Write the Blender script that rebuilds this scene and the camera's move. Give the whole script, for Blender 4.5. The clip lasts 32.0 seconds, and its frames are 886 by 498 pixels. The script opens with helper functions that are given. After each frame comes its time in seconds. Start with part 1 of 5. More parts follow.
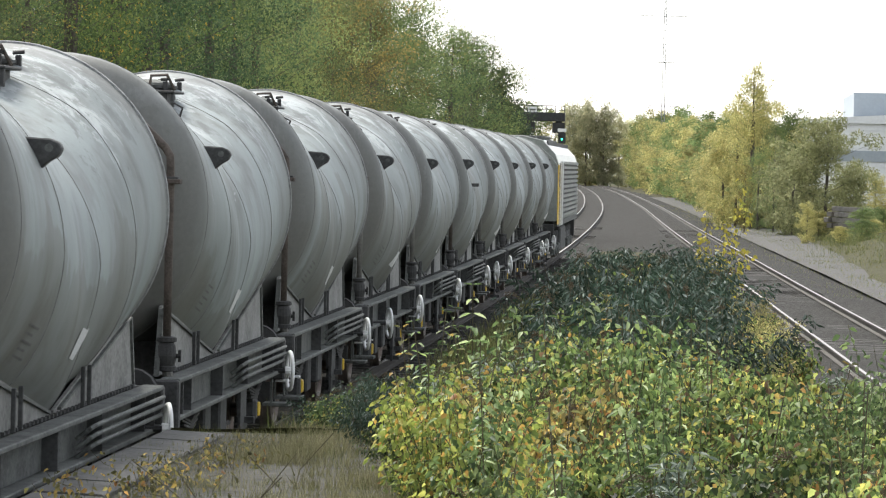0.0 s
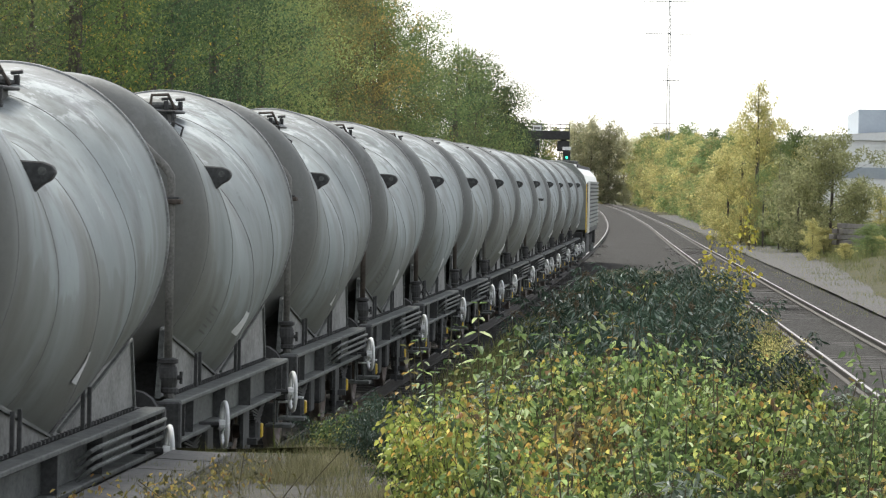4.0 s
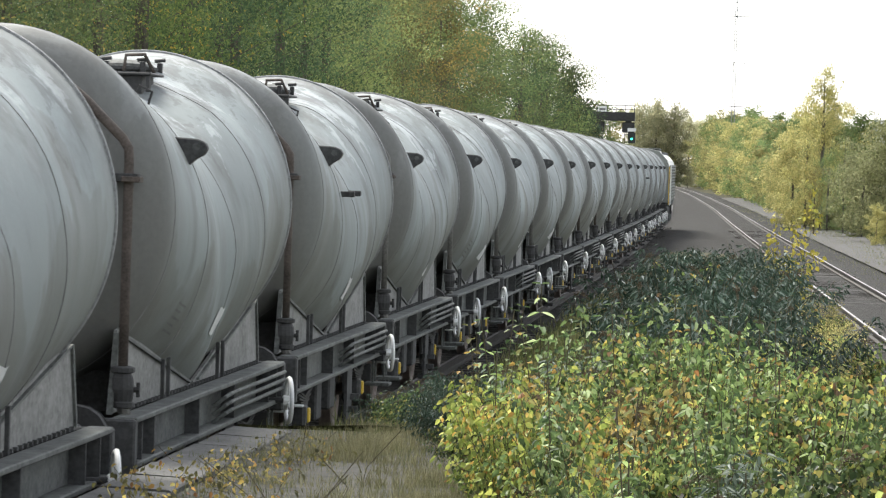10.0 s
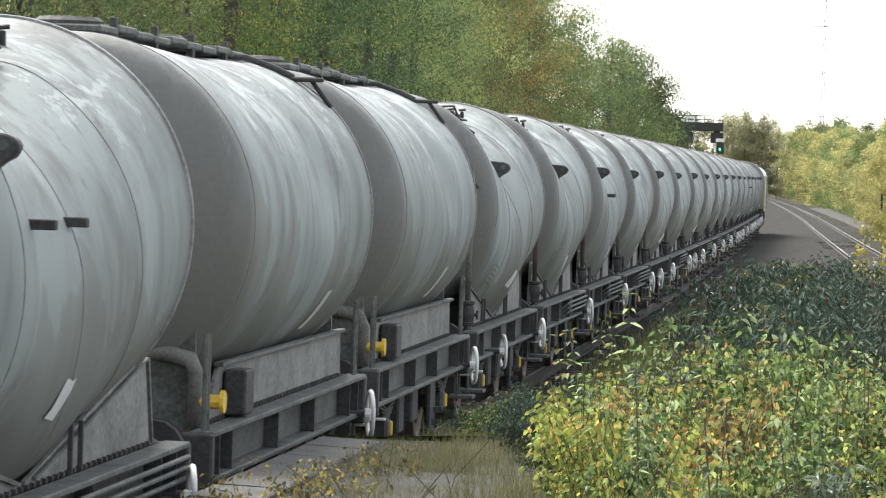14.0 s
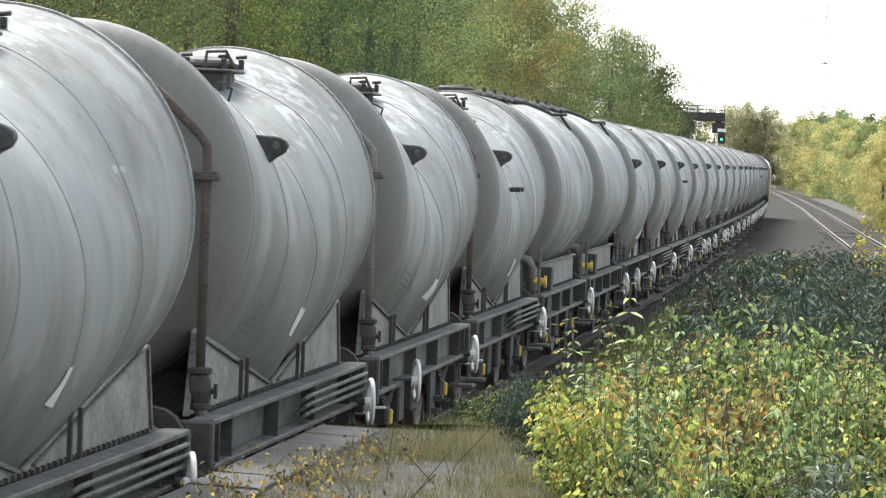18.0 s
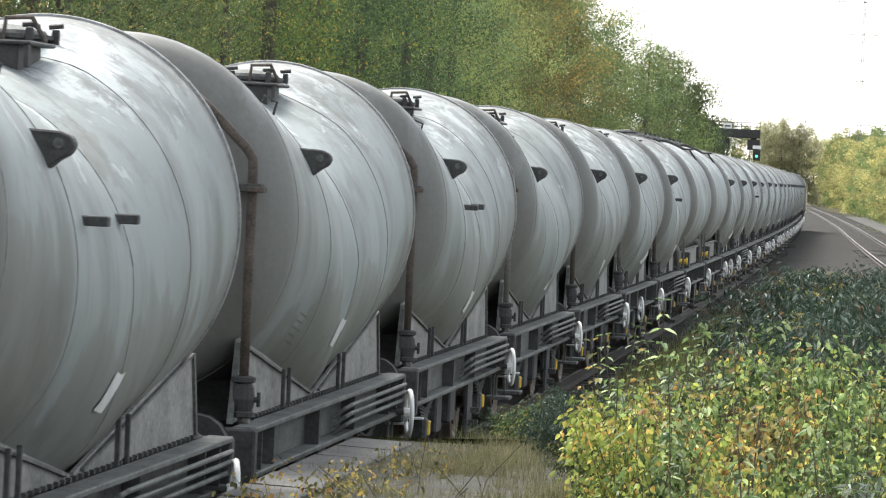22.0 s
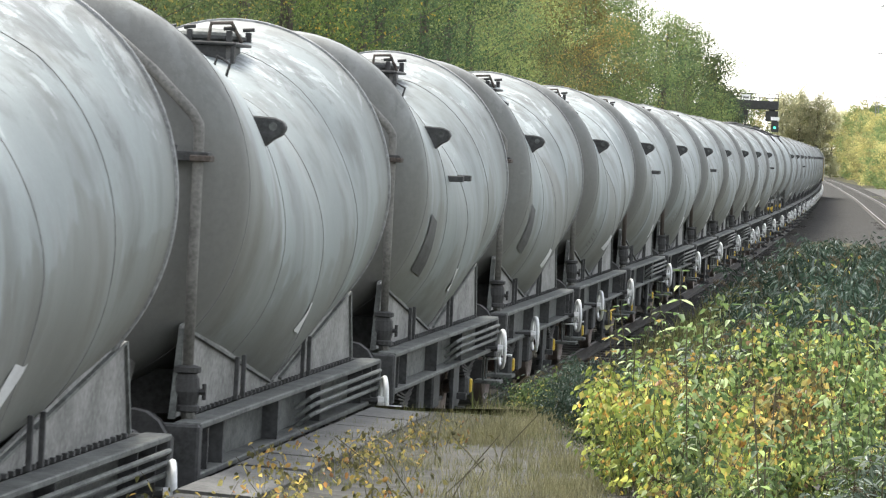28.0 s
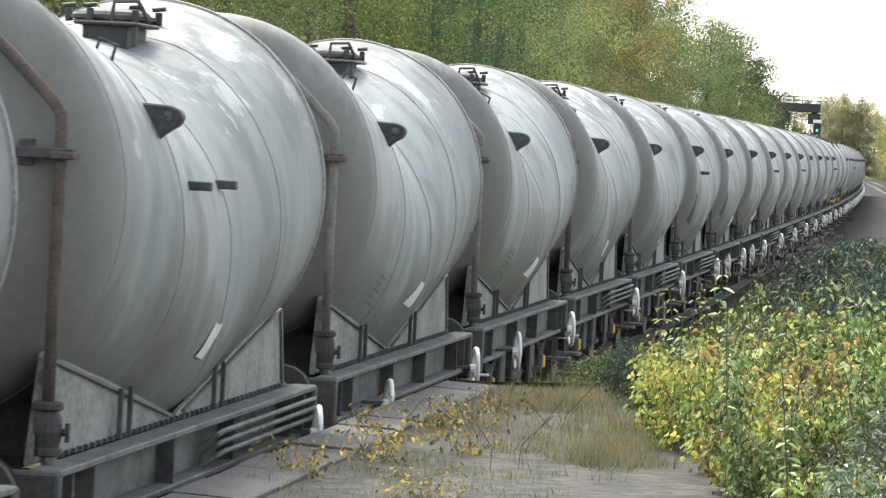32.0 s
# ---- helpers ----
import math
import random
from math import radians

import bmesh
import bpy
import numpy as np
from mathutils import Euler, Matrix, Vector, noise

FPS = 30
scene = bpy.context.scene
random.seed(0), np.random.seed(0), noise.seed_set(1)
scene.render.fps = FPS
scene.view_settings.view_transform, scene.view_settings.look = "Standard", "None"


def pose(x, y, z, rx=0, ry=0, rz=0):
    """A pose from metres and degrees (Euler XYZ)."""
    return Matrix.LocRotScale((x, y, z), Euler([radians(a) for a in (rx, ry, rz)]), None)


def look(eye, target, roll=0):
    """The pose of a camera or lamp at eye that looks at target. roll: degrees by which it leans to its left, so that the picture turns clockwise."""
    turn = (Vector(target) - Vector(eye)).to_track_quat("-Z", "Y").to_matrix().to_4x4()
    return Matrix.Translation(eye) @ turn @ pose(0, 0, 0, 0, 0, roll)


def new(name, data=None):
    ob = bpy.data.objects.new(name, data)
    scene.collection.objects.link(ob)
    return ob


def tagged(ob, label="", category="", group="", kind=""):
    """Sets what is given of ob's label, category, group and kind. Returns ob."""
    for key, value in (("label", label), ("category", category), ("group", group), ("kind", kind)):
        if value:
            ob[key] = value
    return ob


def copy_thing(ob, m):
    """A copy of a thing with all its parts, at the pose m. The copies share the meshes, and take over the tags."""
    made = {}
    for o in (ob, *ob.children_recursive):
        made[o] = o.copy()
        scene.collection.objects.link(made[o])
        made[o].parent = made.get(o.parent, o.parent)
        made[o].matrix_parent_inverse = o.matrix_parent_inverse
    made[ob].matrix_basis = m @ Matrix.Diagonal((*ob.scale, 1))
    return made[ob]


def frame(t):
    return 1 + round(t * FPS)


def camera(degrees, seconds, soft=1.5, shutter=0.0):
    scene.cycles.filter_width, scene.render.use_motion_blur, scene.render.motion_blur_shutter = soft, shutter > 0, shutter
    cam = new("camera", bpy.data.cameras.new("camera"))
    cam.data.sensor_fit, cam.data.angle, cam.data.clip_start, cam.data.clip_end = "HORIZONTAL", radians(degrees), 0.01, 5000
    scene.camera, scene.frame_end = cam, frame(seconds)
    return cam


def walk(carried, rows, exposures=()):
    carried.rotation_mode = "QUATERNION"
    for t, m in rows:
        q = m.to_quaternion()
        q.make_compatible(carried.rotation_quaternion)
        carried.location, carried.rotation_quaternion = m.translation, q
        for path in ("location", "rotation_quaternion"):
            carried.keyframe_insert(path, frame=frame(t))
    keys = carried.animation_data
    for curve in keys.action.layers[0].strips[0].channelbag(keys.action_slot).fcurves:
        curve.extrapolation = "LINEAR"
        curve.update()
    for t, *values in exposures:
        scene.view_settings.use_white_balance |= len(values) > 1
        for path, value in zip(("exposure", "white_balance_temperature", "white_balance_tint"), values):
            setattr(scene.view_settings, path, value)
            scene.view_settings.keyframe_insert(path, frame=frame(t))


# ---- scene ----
# ---------------------------------------------------------------- camera
cam = camera(13.757, 32.0, soft=1.2, shutter=0.2)


def aim(yaw, pitch, roll, x, y, z):
    """A pose that looks yaw degrees left of the line and pitch degrees down."""
    a, b = radians(yaw), radians(pitch)
    way = Vector((-math.sin(a) * math.cos(b), math.cos(a) * math.cos(b), -math.sin(b)))
    return look((x, y, z), Vector((x, y, z)) + way, roll)


PATH = [
    (0, 4.095, 1.310, 1.400, 0.00, 0.00, 2.91),
    (0.5, 3.926, 1.300, 1.479, 0.00, 0.00, 2.91),
    (1, 3.885, 1.286, 1.272, 0.00, 0.00, 2.91),
    (1.5, 3.894, 1.339, 1.386, 0.00, 0.00, 2.91),
    (2, 4.086, 1.098, 1.278, 0.00, 0.00, 2.91),
    (2.5, 4.093, 0.893, 1.337, 0.00, 0.00, 2.91),
    (3, 4.228, 0.773, 1.138, 0.00, 0.00, 2.91),
    (3.5, 4.150, 0.883, 1.081, 0.00, 0.00, 2.91),
    (5.5, 4.459, 1.199, 1.526, 0.00, 0.00, 2.91),
    (6, 4.374, 1.223, 1.815, 0.00, 0.00, 2.91),
    (6.5, 4.606, 1.379, 1.867, 0.00, 0.00, 2.91),
    (7, 4.600, 1.134, 1.670, 0.00, 0.00, 2.91),
    (7.5, 4.792, 1.015, 2.037, 0.00, 0.00, 2.91),
    (8, 5.046, 0.897, 1.718, 0.00, 0.00, 2.91),
    (8.5, 5.047, 1.063, 1.777, 0.00, 0.00, 2.91),
    (9, 4.722, 1.172, 1.398, 0.00, 0.00, 2.91),
    (9.5, 4.923, 1.289, 1.581, 0.00, 0.00, 2.91),
    (10, 5.165, 1.363, 1.840, 0.00, 0.00, 2.91),
    (10.5, 5.269, 1.441, 1.936, 0.00, 0.00, 2.91),
    (11, 5.434, 1.594, 1.817, 0.00, 0.00, 2.91),
    (11.5, 5.589, 1.524, 1.843, 0.00, 0.00, 2.91),
    (12, 5.656, 1.454, 1.560, 0.00, 0.00, 2.91),
    (12.5, 5.986, 1.350, 1.588, 0.00, 0.00, 2.91),
    (13, 6.347, 1.155, 1.500, 0.00, 0.00, 2.91),
    (13.5, 6.526, 1.214, 1.710, 0.00, 0.00, 2.91),
    (14, 6.543, 1.244, 1.831, 0.00, 0.00, 2.91),
    (14.5, 6.562, 1.383, 1.725, 0.00, 0.00, 2.91),
    (16.5, 6.482, 1.833, 2.158, 0.00, 0.00, 2.91),
    (17, 6.310, 1.934, 1.908, 0.00, 0.00, 2.91),
    (17.5, 6.474, 1.813, 2.105, 0.00, 0.00, 2.91),
    (18, 6.553, 1.421, 2.117, 0.00, 0.00, 2.91),
    (18.5, 6.761, 1.269, 2.083, 0.00, 0.00, 2.91),
    (19, 6.717, 1.267, 2.205, 0.00, 0.00, 2.91),
    (19.5, 6.784, 1.337, 2.245, 0.00, 0.00, 2.91),
    (20, 6.687, 1.323, 2.373, 0.00, 0.00, 2.91),
    (20.5, 6.776, 1.300, 2.465, 0.00, 0.00, 2.91),
    (21, 6.993, 1.282, 2.437, 0.00, 0.00, 2.91),
    (21.5, 6.981, 1.280, 2.552, 0.00, 0.00, 2.91),
    (22, 7.090, 1.224, 2.672, 0.00, 0.00, 2.91),
    (22.5, 7.077, 1.353, 2.389, 0.00, 0.00, 2.91),
    (23, 7.193, 1.493, 2.376, 0.00, 0.00, 2.91),
    (23.5, 7.353, 1.138, 2.146, 0.00, 0.00, 2.91),
    (24, 7.583, 1.103, 2.090, 0.00, 0.00, 2.91),
    (24.5, 7.424, 1.308, 2.147, 0.00, 0.00, 2.91),
    (25, 7.248, 1.427, 2.332, 0.00, 0.00, 2.91),
    (25.5, 7.196, 1.381, 2.408, 0.00, 0.00, 2.91),
    (26, 7.366, 1.389, 2.472, 0.00, 0.00, 2.91),
    (26.5, 7.446, 1.356, 2.482, 0.00, 0.00, 2.91),
    (28.5, 7.315, 1.764, 2.970, 0.00, 0.00, 2.91),
    (29, 7.458, 1.659, 2.825, 0.00, 0.00, 2.91),
    (29.5, 7.811, 1.570, 2.618, 0.00, 0.00, 2.91),
    (30, 7.850, 1.397, 2.341, 0.00, 0.00, 2.91),
    (30.5, 7.933, 1.462, 2.449, 0.07, -0.98, 2.91),
    (31, 7.951, 1.440, 2.693, 0.12, -1.75, 2.91),
    (31.5, 7.862, 1.513, 2.793, 0.18, -2.60, 2.91),
    (32, 8.008, 1.712, 3.030, 0.23, -3.39, 2.91),
]
walk(cam, [(r[0], aim(*r[1:])) for r in PATH], exposures=((0, 1.17), (2, 1.24), (3, 1.00), (6, 1.13), (7, 1.24), (8, 1.22), (10, 1.28), (12, 1.37), (13, 1.39), (14, 1.37), (16.5, 1.50), (18, 1.52), (20, 1.38), (22, 1.42), (23, 1.51), (24, 1.45), (26, 1.54), (29, 1.64), (30, 1.54), (32, 1.66)))

# ---------------------------------------------------------------- light
SUN_FROM = Vector((-0.34, 0.52, 0.74)).normalized()
world = bpy.data.worlds.new("hazy_sky")
scene.world = world
world.use_nodes = True
wn = world.node_tree.nodes
sky = wn.new("ShaderNodeTexSky")
sky.sky_type, sky.sun_disc = "NISHITA", False
sky.sun_elevation = math.asin(SUN_FROM.z)
sky.sun_rotation = math.atan2(SUN_FROM.x, SUN_FROM.y)
sky.dust_density, sky.air_density, sky.ozone_density = 1.2, 1.0, 1.0
pale = wn.new("ShaderNodeHueSaturation")
pale.inputs["Saturation"].default_value = 0.25
world.node_tree.links.new(sky.outputs[0], pale.inputs["Color"])
world.node_tree.links.new(pale.outputs[0], wn["Background"].inputs["Color"])
wn["Background"].inputs["Strength"].default_value = 0.15
sun = new("sun", bpy.data.lights.new("sun", "SUN"))
sun.data.energy, sun.data.angle, sun.data.color = 2.7, radians(24), (1.0, 0.97, 0.88)
sun.matrix_world = look(SUN_FROM * 100, (0, 0, 0))


# ---------------------------------------------------------------- materials
class Mat:
    """A small builder of node materials."""

    def __init__(self, name, rough=0.8, metal=0.0):
        self.m = bpy.data.materials.new(name)
        self.m.use_nodes = True
        self.t = self.m.node_tree
        self.b = self.t.nodes["Principled BSDF"]
        self.b.inputs["Roughness"].default_value, self.b.inputs["Metallic"].default_value = rough, metal
        self.co = self.t.nodes.new("ShaderNodeTexCoord").outputs["Object"]

    def node(self, kind, **values):
        n = self.t.nodes.new(kind)
        for k, v in values.items():
            n.inputs[k.replace("_", " ")].default_value = v
        return n

    def link(self, a, b):
        self.t.links.new(a, b)

    def coords(self, sx=1, sy=1, sz=1, shift=True):
        m = self.node("ShaderNodeMapping")
        m.inputs["Scale"].default_value = (sx, sy, sz)
        self.link(self.co, m.inputs["Vector"])
        if shift:
            info = self.node("ShaderNodeObjectInfo")
            k = self.node("ShaderNodeMath")
            k.operation = "MULTIPLY"
            k.inputs[1].default_value = 57.0
            self.link(info.outputs["Random"], k.inputs[0])
            c = self.node("ShaderNodeCombineXYZ")
            for i in range(3):
                self.link(k.outputs[0], c.inputs[i])
            self.link(c.outputs[0], m.inputs["Location"])
        return m.outputs[0]

    def noise(self, scale, detail=5, rough=0.6, co=None, twist=0.0):
        n = self.node("ShaderNodeTexNoise", Scale=scale, Detail=detail, Roughness=rough, Distortion=twist)
        self.link(co or self.co, n.inputs["Vector"])
        return n.outputs["Fac"]

    def ramp(self, fac, stops):
        r = self.node("ShaderNodeValToRGB")
        e = r.color_ramp.elements
        while len(e) < len(stops):
            e.new(0.5)
        for x, (p, c) in zip(e, stops):
            x.position = p
            x.color = (*c, 1) if isinstance(c, tuple) else (c, c, c, 1)
        self.link(fac, r.inputs["Fac"])
        return r.outputs["Color"]

    def mix(self, fac, a, b, mode="MIX"):
        n = self.t.nodes.new("ShaderNodeMixRGB")
        n.blend_type = mode
        for socket, v in zip(n.inputs, (fac, a, b)):
            if isinstance(v, (int, float)):
                socket.default_value = v if socket.type == "VALUE" else (v, v, v, 1)
            elif isinstance(v, tuple):
                socket.default_value = (*v, 1)
            else:
                self.link(v, socket)
        return n.outputs[0]

    def math(self, op, a, b=0.0):
        n = self.t.nodes.new("ShaderNodeMath")
        n.operation = op
        for s, v in zip(n.inputs, (a, b)):
            if isinstance(v, (int, float)):
                s.default_value = v
            else:
                self.link(v, s)
        return n.outputs[0]

    def colour(self, c):
        if isinstance(c, tuple):
            self.b.inputs["Base Color"].default_value = (*c, 1)
        else:
            self.link(c, self.b.inputs["Base Color"])
        return self

    def bump(self, h, strength=0.3, distance=0.02):
        n = self.node("ShaderNodeBump", Strength=strength, Distance=distance)
        self.link(h, n.inputs["Height"])
        self.link(n.outputs[0], self.b.inputs["Normal"])
        return self

    def done(self):
        return self.m


def plain(name, base, vary=0.25, scale=6.0, rough=0.7, metal=0.0, bump=0.15):
    """Paint or metal with grain and blotches at two scales."""
    m = Mat(name, rough, metal)
    lo, hi = tuple(c * (1 - vary) for c in base), tuple(min(1, c * (1 + vary)) for c in base)
    co = m.coords()
    f = m.mix(0.5, m.noise(scale, 4, 0.6, co), m.noise(scale * 9, 3, 0.6, co))
    m.colour(m.ramp(f, [(0.37, lo), (0.63, hi)]))
    if bump:
        m.bump(m.noise(scale * 6, 4, 0.6, co), bump, 0.01)
    return m.done()


def tank_paint():
    """Grey paint under cement dust: soft runs, flakes of dried cement near the hatch, a brown film low down, and darker
    grey-brown ends.
    """
    m = Mat("dusty_grey_tank_paint", 0.55)
    co = m.coords()
    run = m.coords(2.2, 1.6, 0.28)
    sep = m.node("ShaderNodeSeparateXYZ")
    m.link(m.co, sep.inputs[0])

    def span(socket, lo, hi, a, b):
        n = m.node("ShaderNodeMapRange")
        for k, v in (("From Min", lo), ("From Max", hi), ("To Min", a), ("To Max", b)):
            n.inputs[k].default_value = v
        m.link(socket, n.inputs["Value"])
        return n.outputs[0]

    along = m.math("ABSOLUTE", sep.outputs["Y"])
    fine = m.noise(22.0, 5, 0.7, co)
    broad = m.noise(0.55, 3, 0.5, m.coords(1.0, 0.8, 0.7))
    base = m.ramp(broad, [(0.30, (0.188, 0.211, 0.207)), (0.52, (0.243, 0.273, 0.272)), (0.74, (0.305, 0.343, 0.345))])
    # soft dark and pale runs down the sides
    base = m.mix(m.ramp(m.noise(1.5, 4, 0.55, run), [(0.47, 0.0), (0.68, 0.78)]), base, (0.142, 0.148, 0.141))
    base = m.mix(m.ramp(m.noise(2.1, 4, 0.6, run), [(0.54, 0.0), (0.72, 0.32)]), base, (0.38, 0.405, 0.41))
    base = m.mix(m.ramp(m.noise(4.2, 3, 0.6, run), [(0.56, 0.0), (0.74, 0.28)]), base, (0.115, 0.113, 0.106))
    # dried cement and the darker scrapes beside it, round the hatch and over the shoulder
    high = span(sep.outputs["Z"], 2.35, 3.6, -0.15, 0.05)
    flake = m.mix(0.16, m.noise(1.5, 9, 0.68, m.coords(1.0, 0.9, 0.6), 0.9), m.noise(9.0, 7, 0.75, m.coords(1.2, 1.0, 0.55)))
    base = m.mix(m.ramp(m.math("ADD", flake, high), [(0.532, 0.0), (0.545, 0.45), (0.59, 0.66), (0.65, 0.9)]), base, (0.44, 0.47, 0.48))
    scrape = m.mix(0.16, m.noise(1.9, 9, 0.68, m.coords(0.9, 1.1, 0.40), 0.8), m.noise(10.0, 7, 0.75, m.coords(1.3, 1.2, 0.35)))
    base = m.mix(m.ramp(m.math("ADD", scrape, m.math("MULTIPLY", high, 0.85)), [(0.535, 0.0), (0.552, 0.45), (0.64, 0.80)]), base, (0.120, 0.125, 0.126))
    # brown film that rain has not washed off: a ragged tide mark of its own on each tank
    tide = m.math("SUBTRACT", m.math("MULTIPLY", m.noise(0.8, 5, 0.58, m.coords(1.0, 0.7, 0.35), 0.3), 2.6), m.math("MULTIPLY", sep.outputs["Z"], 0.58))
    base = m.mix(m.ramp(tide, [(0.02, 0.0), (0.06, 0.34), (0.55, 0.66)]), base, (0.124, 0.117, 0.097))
    # darker grey-brown towards both tank ends, uneven with the run noise
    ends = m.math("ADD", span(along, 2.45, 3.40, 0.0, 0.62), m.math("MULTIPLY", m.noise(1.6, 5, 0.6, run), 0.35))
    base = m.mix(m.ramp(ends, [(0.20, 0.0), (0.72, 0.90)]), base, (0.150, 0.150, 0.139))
    base = m.mix(0.22, base, m.ramp(fine, [(0.3, 0.15), (0.7, 0.6)]), "OVERLAY")
    m.colour(base)
    m.link(m.ramp(fine, [(0.3, 0.56), (0.7, 0.80)]), m.b.inputs["Roughness"])
    m.b.inputs["Specular IOR Level"].default_value = 0.35
    return m.bump(m.mix(0.5, fine, m.noise(1.2, 2, 0.5, co)), 0.12, 0.03).done()


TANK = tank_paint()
SEAM = plain("grimy_weld_seam", (0.185, 0.187, 0.182), 0.2, 5, 0.7)
RIM = plain("scuffed_pale_rim", (0.23, 0.235, 0.235), 0.4, 4, 0.85)
SADDLE = plain("dusty_pale_grey_steel", (0.175, 0.175, 0.168), 0.45, 2.6, 0.75)
FRAME = plain("grimy_dark_grey_steel", (0.048, 0.049, 0.049), 0.5, 3.0, 0.75, 0.0, 0.3)
FRAME_PALE = plain("dust_covered_grey_steel", (0.090, 0.096, 0.090), 0.55, 3.0, 0.75, 0.0, 0.3)
BLACK = plain("oily_black_iron", (0.03, 0.03, 0.03), 0.4, 5, 0.7, 0.0, 0.3)
RUST = plain("rusty_brown_steel", (0.076, 0.062, 0.053), 0.5, 6, 0.85, 0.0, 0.3)
PIPE = plain("dusty_brown_grey_pipe", (0.145, 0.142, 0.132), 0.4, 5, 0.7)
WHITE = plain("scuffed_white_paint", (0.74, 0.75, 0.74), 0.12, 8, 0.5)
LABEL = plain("faded_white_label", (0.56, 0.57, 0.57), 0.12, 6, 0.6)
MARK = plain("faded_dark_lettering", (0.11, 0.11, 0.108), 0.3, 8, 0.7)
YELLOW = plain("worn_yellow_paint", (0.62, 0.42, 0.04), 0.2, 5, 0.5)
WHEEL = plain("worn_wheel_steel", (0.16, 0.13, 0.11), 0.3, 6, 0.5, 0.6)
RAIL_SIDE = plain("dark_grimy_rail_side", (0.05, 0.043, 0.038), 0.35, 6, 0.85, 0.0, 0.3)
RAILTOP = plain("polished_rail_steel", (0.20, 0.19, 0.185), 0.2, 4, 0.55, 0.45, 0.0)
LOCO_WHITE = plain("pale_cream_grey_loco_paint", (0.66, 0.66, 0.62), 0.12, 1.5, 0.4)
LOCO_GREY = plain("dull_green_grey_louvre_paint", (0.23, 0.245, 0.225), 0.2, 2, 0.6)
GLASS_DARK = plain("dark_cab_glass", (0.02, 0.025, 0.03), 0.2, 3, 0.08, 0.0, 0.0)


def granular(name, dark, mid, light, scale, rough=0.95, strength=0.8):
    m = Mat(name, rough)
    m.b.inputs["Specular IOR Level"].default_value = 0.1
    v = m.node("ShaderNodeTexVoronoi", Scale=scale)
    m.link(m.co, v.inputs["Vector"])
    big = m.mix(0.55, m.noise(0.35, 5, 0.6), m.noise(2.4, 6, 0.75))
    f = m.mix(0.4, m.mix(0.5, v.outputs["Color"], m.noise(scale * 0.3, 4)), big)
    m.colour(m.ramp(f, [(0.25, dark), (0.5, mid), (0.78, light)]))
    return m.bump(v.outputs["Distance"], strength, 0.03).done()


BALLAST = granular("grey_brown_ballast", (0.014, 0.0132, 0.012), (0.034, 0.0325, 0.0300), (0.083, 0.080, 0.075), 16)
GRAVEL = granular("pale_grey_gravel", (0.058, 0.056, 0.053), (0.102, 0.099, 0.095), (0.165, 0.16, 0.155), 22, 0.95, 0.35)
EARTH = granular("grassy_brown_earth", (0.030, 0.031, 0.016), (0.058, 0.056, 0.029), (0.105, 0.096, 0.054), 5)
PAVING = granular("weathered_platform_surface", (0.030, 0.030, 0.027), (0.064, 0.062, 0.057), (0.12, 0.115, 0.105), 9, 0.9, 0.3)
COPING = plain("weathered_grey_coping", (0.095, 0.093, 0.088), 0.35, 3, 0.9, 0.0, 0.4)
BRICK = plain("sooty_brown_brick", (0.13, 0.085, 0.065), 0.35, 6, 0.9, 0.0, 0.4)
SLEEPER = plain("oil_stained_sleeper", (0.036, 0.032, 0.028), 0.35, 3, 0.9, 0.0, 0.4)
OLD_TIMBER = plain("silvered_old_timber", (0.20, 0.185, 0.165), 0.4, 3, 0.9, 0.0, 0.4)
BARK = plain("grey_brown_bark", (0.075, 0.064, 0.052), 0.4, 7, 0.95, 0.0, 0.6)
TWIG = plain("brown_dead_stems", (0.085, 0.075, 0.042), 0.4, 7, 0.95)
SEED = plain("dry_brown_seed_heads", (0.11, 0.085, 0.05), 0.35, 9, 0.95)
CLAD = plain("white_ribbed_cladding", (0.72, 0.73, 0.73), 0.06, 0.6, 0.5)
CLAD_GREY = plain("grey_cladding_band", (0.33, 0.37, 0.40), 0.08, 0.6, 0.5)
CLAD_BLUE = plain("blue_grey_cladding", (0.27, 0.31, 0.35), 0.06, 0.6, 0.5)
PYLON = plain("galvanised_lattice_steel", (0.20, 0.205, 0.21), 0.15, 1, 0.7, 0.0)


def foliage(name, stops, through_light=0.35, rough=0.8):
    """Leaves whose colour differs from leaf to leaf, with light through them."""
    m = Mat(name, rough)
    m.b.inputs["Specular IOR Level"].default_value = 0.28
    geo = m.node("ShaderNodeNewGeometry")
    info = m.node("ShaderNodeObjectInfo")
    base = m.ramp(geo.outputs["Random Per Island"], stops)
    tone = m.math("MULTIPLY_ADD", info.outputs["Random"], 0.7)
    tone.node.inputs[2].default_value = 0.68
    base = m.mix(1.0, base, tone, "MULTIPLY")
    base = m.mix(0.5, base, m.ramp(m.noise(1.3, 3, 0.6, m.coords()), [(0.3, 0.22), (0.7, 0.78)]), "OVERLAY")
    m.colour(base)
    tr = m.node("ShaderNodeBsdfTranslucent")
    m.link(base, tr.inputs["Color"])
    mixer = m.node("ShaderNodeMixShader")
    mixer.inputs[0].default_value = through_light
    m.link(m.b.outputs[0], mixer.inputs[1])
    m.link(tr.outputs[0], mixer.inputs[2])
    m.link(mixer.outputs[0], m.t.nodes["Material Output"].inputs["Surface"])
    return m.done()


